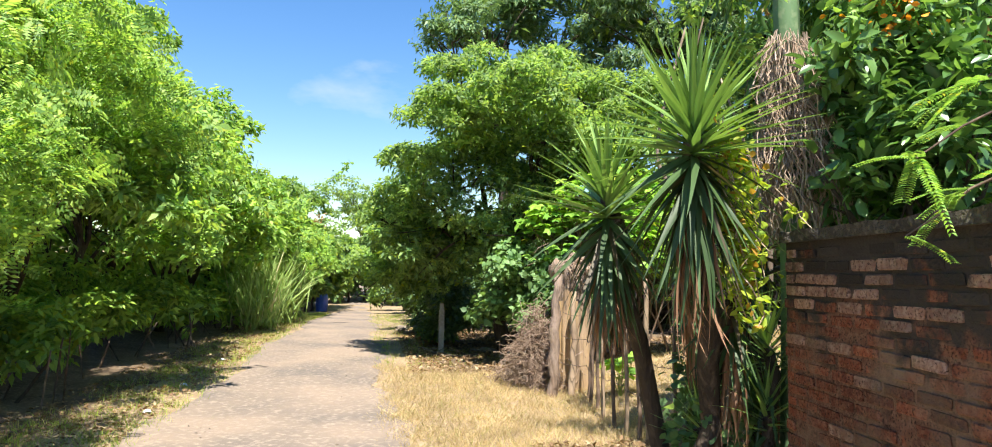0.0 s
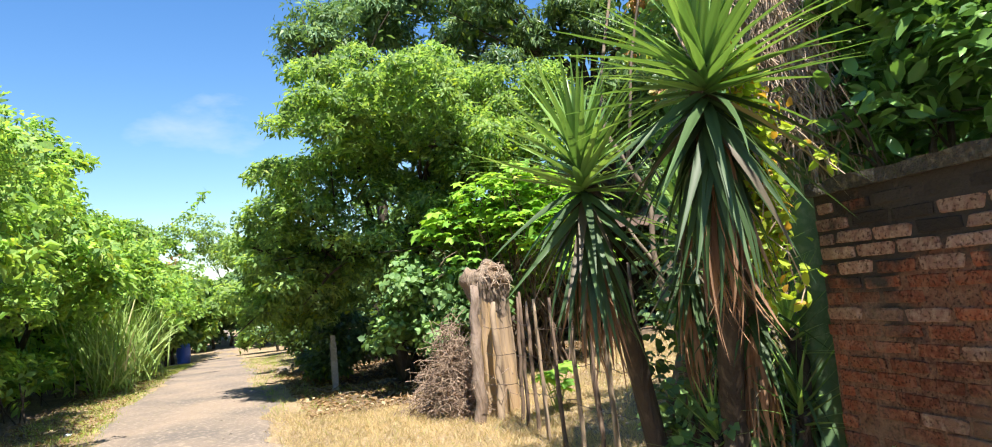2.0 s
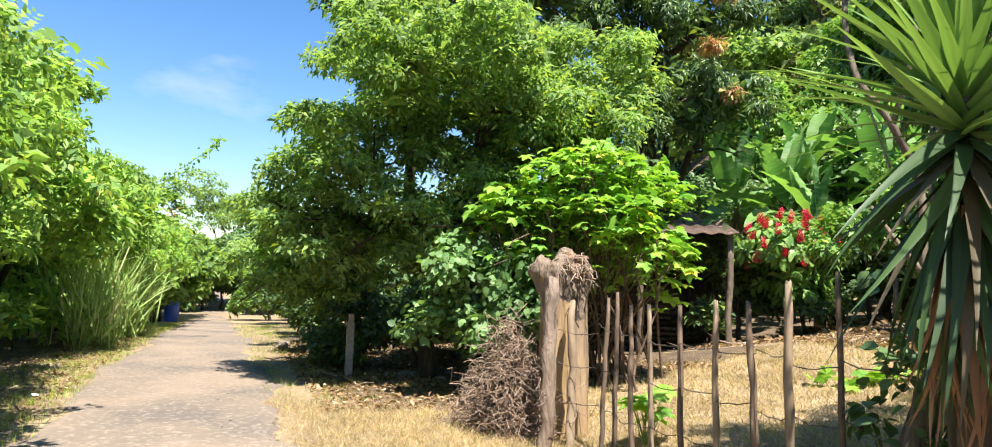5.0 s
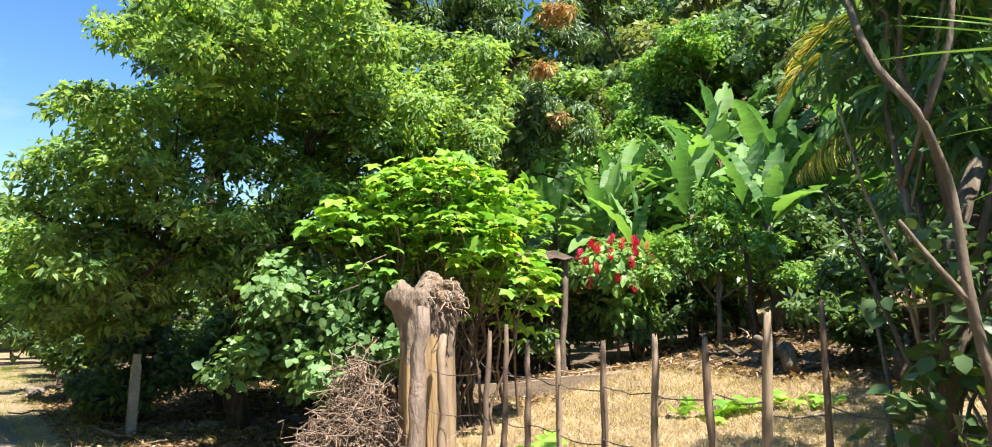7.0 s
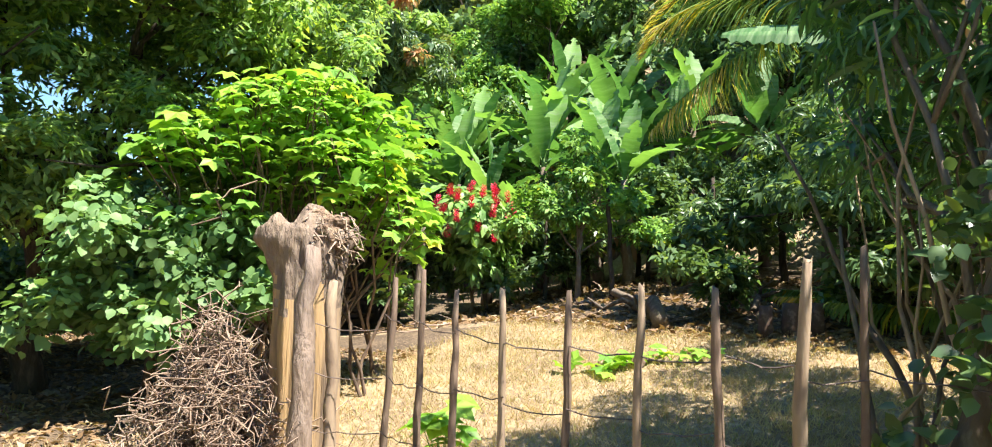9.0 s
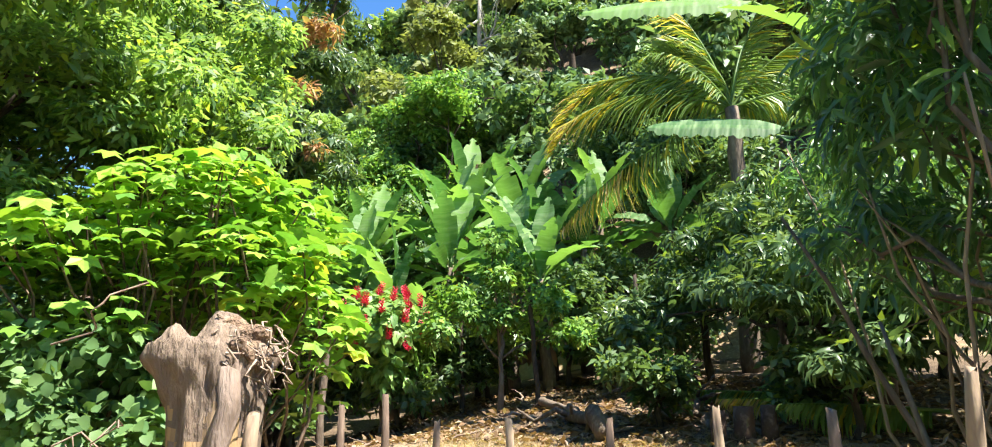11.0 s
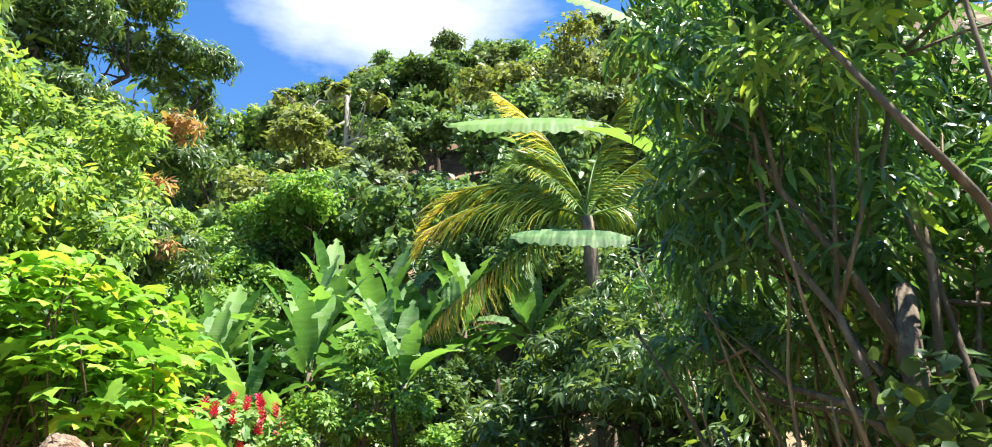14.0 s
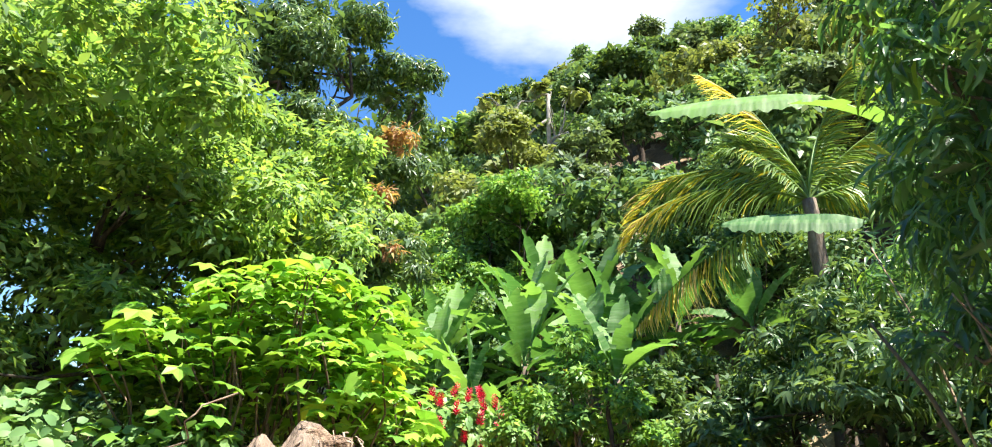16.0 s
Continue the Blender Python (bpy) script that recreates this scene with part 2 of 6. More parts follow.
M_DRYLEAF = leafy("dead_leaf", (0.3, 0.19, 0.1), (0.16, 0.1, 0.06), (0.42, 0.32, 0.2), 0.15, 0.2, 0.8)
M_YUCCA = leafy("yucca_leaf", (0.23, 0.36, 0.1), (0.1, 0.19, 0.055), None, 0, 0.25, 0.33, True)
# Hanging skirt leaves, coloured at about a third of M_YUCCA's values.
M_YUCCASKIRT = leafy("dark_yucca_skirt_leaf", (0.065, 0.117, 0.039), (0.031, 0.056, 0.025), (0.1, 0.08, 0.05), 0.15, 0.15, 0.5, True)
M_YUCCADEAD = leafy("withered_yucca_leaf", (0.34, 0.2, 0.12), (0.2, 0.105, 0.06), None, 0, 0.15, 0.8, True)
M_BANANA = leafy("banana_leaf", (0.2, 0.36, 0.085), (0.06, 0.155, 0.05), None, 0, 0.42, 0.58, True, 0.3)
_n, _l = M_BANANA.node_tree.nodes, M_BANANA.node_tree.links
_tc = _n.new("ShaderNodeTexCoord")
_wave = _n.new("ShaderNodeTexWave")
_wave.inputs["Scale"].default_value, _wave.inputs["Distortion"].default_value = 9.0, 1.5
_l.new(_tc.outputs["Object"], _wave.inputs["Vector"])
bump(_n, _l, _n["Principled BSDF"], _wave.outputs["Fac"], 0.12, 0.02)
_old = _n["Principled BSDF"].inputs["Base Color"].links[0].from_socket
_pale = blend(_n, _l, noise_fac(_n, _l, 3.0, 0.45, 0.7, 3, (6, 1, 1)), _old, (0.3, 0.42, 0.2))
_l.new(_pale, _n["Principled BSDF"].inputs["Base Color"])
M_FROND = leafy("palm_leaflet", (0.22, 0.32, 0.08), (0.11, 0.19, 0.05), (0.5, 0.42, 0.05), 0.1, 0.35, 0.4)
M_FRONDYELLOW = leafy("yellowing_palm_leaflet", (0.68, 0.56, 0.11), (0.44, 0.44, 0.09), (0.66, 0.5, 0.27), 0.4, 0.45, 0.45)
M_RED = leafy("red_bract", (0.85, 0.05, 0.13), (0.65, 0.03, 0.09), None, 0, 0.05, 0.5)
M_YELLOWVINE = leafy("yellow_green_vine_leaf", (0.42, 0.48, 0.05), (0.2, 0.34, 0.04), (0.5, 0.28, 0.05), 0.1, 0.45, 0.5)
M_ORANGE = leafy("orange_petal", (0.8, 0.3, 0.02), (0.7, 0.2, 0.02), None, 0, 0.3, 0.5)


# geometry helpers
def mesh_of(name, verts, faces, mat, smooth=False):
    """faces: list of index tuples, or an array (n, k)."""
    me = bpy.data.meshes.new(name)
    verts = np.asarray(verts, float)
    if isinstance(faces, np.ndarray):
        k = faces.shape[1]
        me.vertices.add(len(verts))
        me.vertices.foreach_set("co", verts.ravel())
        me.loops.add(faces.size)
        me.loops.foreach_set("vertex_index", faces.ravel().astype(np.int32))
        me.polygons.add(len(faces))
        me.polygons.foreach_set("loop_start", np.arange(0, faces.size, k, dtype=np.int32))
        me.polygons.foreach_set("loop_total", np.full(len(faces), k, dtype=np.int32))
        me.update(calc_edges=True)
    else:
        me.from_pydata(verts.tolist(), [], faces)
        me.update()
    if smooth:
        me.polygons.foreach_set("use_smooth", np.ones(len(me.polygons), dtype=bool))
    me.materials.append(mat)
    return me


def part(name, data, parent, label="", m=None):
    ob = new(name, data)
    ob.parent = parent
    if m is not None:
        ob.matrix_basis = m
    if label:
        tagged(ob, label)
    return ob


def thing(name, label, category, at=(0, 0, 0), group="", kind="", data=None):
    ob = new(name, data)
    ob.location = at
    return tagged(ob, label, category, group, kind)


def unit(a):
    return a / np.maximum(np.linalg.norm(a, axis=-1, keepdims=True), 1e-9)


def tube_arrays(points, radii, sides=7, rng=None, rough=0.0, cap=True):
    """A round limb along points; returns vertices and faces."""
    pts = np.asarray(points, float)
    n = len(pts)
    tang = unit(np.gradient(pts, axis=0))
    ref = np.array([0.0, 0.0, 1.0]) if abs(tang[0][2]) < 0.8 else np.array([1.0, 0.0, 0.0])
    side = unit(np.cross(tang, ref))
    other = np.cross(side, tang)
    a = np.linspace(0, 2 * np.pi, sides, endpoint=False)
    r = np.asarray(radii, float)[:, None] * np.ones((n, sides))
    if rng is not None and rough:
        r = r * (1 + rough * rng.standard_normal((n, sides)))
    v = pts[:, None] + r[..., None] * (np.cos(a)[None, :, None] * side[:, None] + np.sin(a)[None, :, None] * other[:, None])
    f = []
    for i in range(n - 1):
        for j in range(sides):
            k = (j + 1) % sides
            f.append((i * sides + j, i * sides + k, (i + 1) * sides + k, (i + 1) * sides + j))
    if cap:
        f.append(tuple(range(sides))[::-1])
        f.append(tuple((n - 1) * sides + j for j in range(sides)))
    return v.reshape(-1, 3), f


def join(pieces):
    vs, fs, o = [], [], 0
    for v, f in pieces:
        vs.append(v)
        fs += [tuple(i + o for i in q) for q in f]
        o += len(v)
    return np.concatenate(vs), fs


def bent(a, b, n, rng, wobble, sag=0.0):
    t = np.linspace(0, 1, n)[:, None]
    p = np.asarray(a, float) * (1 - t) + np.asarray(b, float) * t
    p[1:-1] += rng.normal(0, wobble, (n - 2, 3))
    p[:, 2] += -sag * 4 * (t * (1 - t))[:, 0]
    return p


# leaf outlines: (along, across, lift), faces
RHOMB = (np.array([(0, 0, 0), (0.45, -0.5, 0.1), (1, 0, -0.12), (0.45, 0.5, 0.1)]), np.array([(0, 1, 2, 3)]))
OVAL = (np.array([(0, 0, 0), (0.28, -0.46, 0.07), (0.28, 0.46, 0.07), (0.66, -0.42, 0.03), (0.66, 0.42, 0.03), (1, 0, -0.14), (0.66, 0, -0.03), (0.28, 0, 0)]),
        np.array([(0, 1, 7, 7), (0, 7, 2, 2), (1, 3, 6, 7), (7, 6, 4, 2), (3, 5, 6, 6), (6, 5, 4, 4)]))
LANCE = (np.array([(0, 0, 0), (0.3, -0.5, 0.05), (0.3, 0.5, 0.05), (0.68, -0.4, -0.05), (0.68, 0.4, -0.05), (1, 0, -0.26), (0.68, 0, -0.1), (0.3, 0, 0.02)]),
         np.array([(0, 1, 7, 7), (0, 7, 2, 2), (1, 3, 6, 7), (7, 6, 4, 2), (3, 5, 6, 6), (6, 5, 4, 4)]))


def pinnate_shape(pairs=7):
    """A feather leaf: pairs of small leaflets along an arching rib."""
    v, f = [], []
    for i in range(pairs):
        a = 0.12 + 0.86 * i / pairs
        half = 0.5 * math.sin(math.pi * (0.25 + 0.62 * i / pairs))
        drop = -0.22 * a * a
        for sg in (-1, 1):
            k = len(v)
            v += [(a, 0.02 * sg, drop), (a - 0.02, half * 0.55 * sg, drop + 0.015), (a + 0.07, half * sg, drop - 0.03), (a + 0.085, half * 0.5 * sg, drop + 0.015)]
            f.append((k, k + 1, k + 2, k + 3))
    return np.array(v), np.array(f)


PINNATE = pinnate_shape()
BLADE = (np.array([(0, -0.5, 0), (0, 0.5, 0), (0.55, 0.36, 0.0), (0.55, -0.36, 0.0), (1, 0, -0.25), (1, 0.02, -0.25)]),
         np.array([(0, 1, 2, 3), (3, 2, 5, 4)]))


def leaves(name, pos, way, nrm, length, width, shape, mat):
    """Many leaves in one mesh: where each starts, which way it points, which way it faces."""
    tv, tf = shape
    way = unit(way)
    across = unit(np.cross(nrm, way))
    nrm = np.cross(way, across)
    L, W = np.asarray(length)[:, None, None], np.asarray(width)[:, None, None]
    v = pos[:, None] + L * tv[None, :, 0:1] * way[:, None] + W * tv[None, :, 1:2] * across[:, None] + L * tv[None, :, 2:3] * nrm[:, None]
    k = len(tv)
    base = (np.arange(len(pos)) * k)[:, None]
    quads = np.array([f for f in tf.tolist() if len(set(f)) == 4], int).reshape(-1, 4)
    tris = np.array([list(dict.fromkeys(f)) for f in tf.tolist() if len(set(f)) == 3])
    vv = v.reshape(-1, 3)
    if len(tris) == 0:
        f = (base[:, :, None] + quads[None]).reshape(-1, 4)
        return mesh_of(name, vv, f, mat)
    split = np.concatenate([quads[:, (0, 1, 2)], quads[:, (0, 2, 3)], tris])
    f = (base[:, :, None] + split[None]).reshape(-1, 3)
    return mesh_of(name, vv, f, mat)


def on_lobes(lobes, n, rng, depth=0.45, under=0.35):
    """Points near the skin of a group of rounded lobes, and the way out of them."""
    lobes = np.asarray(lobes, float)
    w = (lobes[:, 3] * lobes[:, 4] + lobes[:, 4] * lobes[:, 5])
    which = rng.choice(len(lobes), n, p=w / w.sum())
    d = unit(rng.standard_normal((n, 3)))
    low = (d[:, 2] < 0) & (rng.random(n) > under)
    d[low, 2] *= -1
    r = 1 - depth * rng.random(n) ** 1.6
    r *= 1 + 0.16 * np.sin(d[:, 0] * 5 + which) * np.cos(d[:, 1] * 6 + 2 * which) + rng.normal(0, 0.05, n)
    return lobes[which, :3] + d * lobes[which, 3:] * r[:, None], d


def split_lobes(lobes, rng, k=6, share=0.43, flat=0.6):
    """Each rounded lobe breaks up into smaller, flatter boughs round its rim."""
    out = []
    for x, y, z, rx, ry, rz in np.asarray(lobes, float):
        turn = rng.uniform(0, 6.28)
        for i in range(k):
            up = -0.45 + 1.4 * (i + 0.5) / k
            up = min(0.95, up)
            q = turn + 2.39996 * i + rng.normal(0, 0.25)
            c = math.sqrt(1 - up * up)
            g = rng.uniform(0.75, 1.25) * share
            far = rng.uniform(0.55, 0.8)
            out.append((x + c * math.cos(q) * rx * far, y + c * math.sin(q) * ry * far, z + up * rz * far, rx * g, ry * g, rz * g * flat))
    return np.array(out)


def tufts(centres, out, per, spread, size, aspect, rng, droop=0.3):
    """Leaves in whorls round twig ends; the leaves of one whorl share its tilt."""
    n = len(centres)
    axis = unit(out * 0.75 + np.array([0, 0, 0.45]) + rng.normal(0, 0.33, (n, 3)))
    ax = np.repeat(axis, per, 0)
    m = n * per
    radial = rng.standard_normal((m, 3))
    radial = unit(radial - ax * np.sum(radial * ax, 1, keepdims=True))
    rise = rng.uniform(-0.15, 0.8, m)[:, None]
    along = rng.uniform(-1.5, 0.6, m)[:, None] * spread
    pos = np.repeat(centres, per, 0) + ax * along + radial * spread * rng.uniform(0.1, 0.9, m)[:, None]
    way = unit(radial + ax * rise + np.array([0, 0, -droop]))
    nrm = unit(ax * 0.9 + rng.normal(0, 0.24, (m, 3)) + np.array([0, 0, 0.15]))
    length = size * rng.uniform(0.65, 1.25, m)
    return pos, way, nrm, length, length * aspect


def crown(name, lobes, n, per, spread, size, aspect, mat, rng, shape=RHOMB, droop=0.3, depth=0.45, under=0.35, base=(0, 0, 0), split=6, inner=0.05):
    """Boughs of leaf tufts with gaps between them, over a loose heart of older leaves."""
    lobes = np.asarray(lobes, float)
    boughs = split_lobes(lobes, rng, split) if split else lobes
    c, d = on_lobes(boughs, n, rng, depth, under)
    pos, way, nrm, L, W = tufts(c, d, per, spread, size, aspect, rng, droop)
    m = int(n * per * inner)
    if m:
        c, d = on_lobes(lobes * (1, 1, 1, 0.72, 0.72, 0.72), m, rng, 0.9, 0.8)
        pos = np.concatenate([pos, c])
        way = np.concatenate([way, rng.standard_normal((m, 3)) * (1, 1, 0.4)])
        nrm = np.concatenate([nrm, np.array([0, 0, 1.0]) + rng.normal(0, 0.4, (m, 3))])
        big = size * rng.uniform(1.2, 1.9, m)
        L, W = np.concatenate([L, big]), np.concatenate([W, big * max(aspect, 0.4)])
    return leaves(name, pos - np.asarray(base, float), way, nrm, L, W, shape, mat)


def tree(name, label, base, lobes, n, per, size, aspect, mat, bark, r0, seed, spread=0.22, shape=RHOMB, droop=0.3, limbs=7,
         trunk_top=None, under=0.35, depth=0.45, category="tree", group="", fork=0.45, split=6, inner=0.05):
    """A trunk that forks into limbs, one to each lobe, and a crown of leaf clumps at the limbs' ends."""
    rng = np.random.default_rng(seed)
    base = np.asarray(base, float)
    lobes = np.asarray(lobes, float)
    t = thing(name, label, category, base, group)
    mid = np.average(lobes[:, :3], axis=0, weights=lobes[:, 3])
    top = np.asarray(trunk_top, float) if trunk_top is not None else base + (mid - base) * np.array([0.6, 0.6, 0.75])
    pts = bent(base - (0, 0, 0.15), top, 7, rng, r0 * 0.5)
    v, f = tube_arrays(pts - base, np.linspace(r0 * 1.15, r0 * 0.55, 7) * np.array([1.35, 1.05, 1, 1, 1, 1, 1]), 9, rng, 0.05)
    part("trunk", mesh_of("trunk", v, f, bark, True), t)
    for i in range(min(limbs, 14)):
        lb = lobes[i % len(lobes)]
        start = pts[rng.integers(3, 7)]
        end = lb[:3] + unit(rng.standard_normal(3)) * lb[3:] * 0.55
        p = bent(start, end, 6, rng, r0 * 0.7, -0.1)
        pieces = [tube_arrays(p - base, np.linspace(r0 * fork, r0 * 0.12, 6), 6)]
        for k in range(4):
            s = p[rng.integers(2, 6)]
            e = lb[:3] + unit(rng.standard_normal(3)) * lb[3:] * 0.9
            pieces.append(tube_arrays(bent(s, e, 4, rng, r0 * 0.4) - base, np.linspace(r0 * 0.16, r0 * 0.05, 4), 5))
        v, f = join(pieces)
        part("limb", mesh_of("limb", v, f, bark, True), t)
    part("crown", crown("crown", lobes, n, per, spread, size, aspect, mat, rng, shape, droop, depth, under, base, split, inner), t)
    return t


# the lie of the land
def land(x, y):
    """Height of the ground: level along the track, a sloping yard behind the fence, a hill beyond."""
    x, y = np.asarray(x, float), np.asarray(y, float)
    yard = 0.15 * np.clip(x - 2.75, 0, 6.5) * np.clip((17.5 - y) / 6.0, 0.4, 1)
    back = 0.16 * np.clip(x - 9.2, 0, 8)
    away = np.hypot(x, y * 0.55)
    hill = 0.84 * np.clip(x - 16, 0, 46) * np.clip((74 - y + 0.3 * x) / 48, 0.1, 1)
    hill = np.where(x > 63, hill - 0.15 * (np.clip(x, 63, 200) - 63), hill)
    left = 0.12 * np.clip(-4.5 - x, 0, 12) + 0 * away
    far = 0.045 * np.clip(y - 48, 0, 160)
    dip = -0.03 * np.clip(y - 22, 0, 20) + 0.0 * y
    grain = 0.03 * np.sin(1.7 * x + 0.6 * y) * np.cos(1.3 * y - 0.4 * x) + 0.015 * np.sin(4.1 * x) * np.sin(3.7 * y)
    track = np.clip(np.abs(x + 0.9) - 1.4, 0, 1)
    return yard + back + hill + left + far + dip + grain * track


def grid_sheet(xs, ys, lift=0.0):
    gx, gy = np.meshgrid(xs, ys)
    z = land(gx, gy) + lift
    v = np.stack([gx, gy, z], -1).reshape(-1, 3)
    i = np.arange(len(xs) * len(ys)).reshape(len(ys), len(xs))
    f = np.stack([i[:-1, :-1], i[:-1, 1:], i[1:, 1:], i[1:, :-1]], -1).reshape(-1, 4)
    return v, f


xs = np.concatenate([-np.geomspace(700, 8, 24), np.arange(-7.6, 14, 0.3), np.geomspace(14, 700, 34)])
ys = np.concatenate([-np.geomspace(700, 8, 22), np.arange(-7.6, 24, 0.3), np.geomspace(24, 700, 34)])
v, f = grid_sheet(xs, ys)
thing("ground", "dry brown soil with sparse litter", "ground", kind="structure", data=mesh_of("ground", v, f, M_GROUND, True))


# the dirt track, with wandering edges
def track_edges(y):
    left = -2.15 + 0.02 * np.clip(y - 14, 0, 60) + 0.12 * np.sin(y * 0.7) + 0.07 * np.sin(y * 2.3) + 0.05 * np.sin(y * 5.3 + 2)
    right = 0.32 - 0.012 * np.clip(y - 10, 0, 60) + 0.16 * np.sin(y * 0.9 + 1) + 0.09 * np.sin(y * 2.9) + 0.05 * np.sin(y * 6.1)
    return left, right


ty = np.concatenate([np.arange(-12, 30, 0.25), np.arange(30, 75, 0.8)])
el, er = track_edges(ty)
u = np.linspace(0, 1, 13)
gx = el[:, None] * (1 - u) + er[:, None] * u
gy = np.repeat(ty[:, None], 13, 1)
rut = -0.02 * (np.exp(-((u - 0.27) / 0.1) ** 2) + np.exp(-((u - 0.75) / 0.1) ** 2))
gz = land(gx, gy) + 0.029 + 0.7 * rut[None] + 0.006 * np.sin(gx * 7 + gy * 3) + np.where((u < 0.01) | (u > 0.99), -0.035, 0)[None]
i = np.arange(gx.size).reshape(gx.shape)
f = np.stack([i[:-1, :-1], i[:-1, 1:], i[1:, 1:], i[1:, :-1]], -1).reshape(-1, 4)
thing("road", "dusty unpaved track with shallow wheel ruts", "road", kind="structure",
      data=mesh_of("road", np.stack([gx, gy, gz], -1).reshape(-1, 3), f, M_ROAD, True))


def litter_sheet(name, label, x0, x1, y0, y1, step, seed):
    """A thin mat of dead leaves with a ragged rim."""
    rng = np.random.default_rng(seed)
    xs_, ys_ = np.arange(x0, x1, step), np.arange(y0, y1, step)
    v, f = grid_sheet(xs_, ys_, 0.012)
    v = v.reshape(len(ys_), len(xs_), 3)
    for ring in (v[0], v[-1], v[:, 0], v[:, -1]):
        ring[:, :2] += rng.normal(0, step * 0.8, (len(ring), 2))
    v[..., 2] = land(v[..., 0], v[..., 1]) + 0.006 + rng.random(v.shape[:2]) * 0.025
    for ring in (v[0], v[-1], v[:, 0], v[:, -1]):
        ring[:, 2] -= 0.06
    return thing(name, label, "ground", kind="structure", data=mesh_of(name, v.reshape(-1, 3), f, M_LITTER, True))


litter_sheet("ground_litter", "dark leaf litter under the trees behind the yard", 8.2, 64, -20, 60, 0.7, 1)
# Real litter; its dark near rim is drawn forward to replace missing tree shade.
litter_sheet("ground_litter", "dark leaf litter and twigs under the fruit tree, near rim in place of shade", 0.9, 8.2, 11.3, 34, 0.35, 2)
litter_sheet("ground_litter", "dark leaf litter under the roadside hedge", -14, -2.65, -6, 48, 0.4, 3)
litter_sheet("ground_litter", "dark leaf litter between wall and fence", 2.0, 5.6, -4, 5.6, 0.25, 4)


# brick wall: core, cap, footing; bricks come last
WALL_X, WALL_END, WALL_START, WALL_LOW, WALL_TOP = 2.42, 3.8, -6.0, 0.55, 1.84


def wall_face(y):
    return WALL_X - 0.13 * (WALL_END - np.asarray(y, float)) * 0.9


def slab(y0, y1, inset, thick, z0, z1, mat, name, rng, n=40, rough=0.0):
    yy = np.linspace(y0, y1, n)
    rows = []
    for k, y in enumerate(yy):
        xf = wall_face(y) + inset
        j = rng.normal(0, rough, 6) if rough else np.zeros(6)
        rows.append([(xf + j[0], y, z0), (xf + j[1], y, z1 + j[2]), (xf + thick, y, z1 + j[3]), (xf + thick, y, z0)])
    v = np.array(rows).reshape(-1, 3)
    f = []
    for k in range(n - 1):
        for a in range(4):
            b = (a + 1) % 4
            f.append((k * 4 + a, k * 4 + b, k * 4 + 4 + b, k * 4 + 4 + a))
    f += [(0, 1, 2, 3)[::-1], tuple((n - 1) * 4 + a for a in range(4))]
    return mesh_of(name, v, f, mat)


rng = np.random.default_rng(3)
brick_wall = thing("wall_east", "old red brick wall with black mould and a crumbling cap", "wall", kind="structure")
part("wall_core", slab(WALL_START, WALL_END, 0.006, 0.2, WALL_LOW - 0.2, WALL_TOP - 0.04, M_MORTAR, "wall_core", rng, 60, 0.002), brick_wall)
part("wall_cap", slab(WALL_START, WALL_END + 0.02, -0.03, 0.29, WALL_TOP - 0.045, WALL_TOP + 0.02, M_MOSS, "wall_cap", rng, 90, 0.006), brick_wall, "mould-black concrete cap")
footing = thing("wall_footing", "rough stone footing under the brick wall", "footing", kind="structure")
part("footing_bed", slab(WALL_START, WALL_END + 0.1, -0.1, 0.5, -0.1, WALL_LOW - 0.08, M_STONE, "footing_bed", rng, 70, 0.03), footing)


# ---- along the fence ----
def lumpy(name, size, mat, seed, amount=0.25, detail=2):
    """A rounded, uneven lump: rock or clod."""
    bm = bmesh.new()
    bmesh.ops.create_icosphere(bm, subdivisions=detail, radius=1.0)
    for v in bm.verts:
        k = 1 + amount * noise.noise(v.co * 1.3 + Vector((seed * 3.1, 0, 0))) + amount * 0.5 * noise.noise(v.co * 3.1 + Vector((0, seed, 0)))
        v.co = Vector((v.co.x * size[0], v.co.y * size[1], v.co.z * size[2])) * k
    me = bpy.data.meshes.new(name)
    bm.to_mesh(me)
    bm.free()
    me.materials.append(mat)
    return me


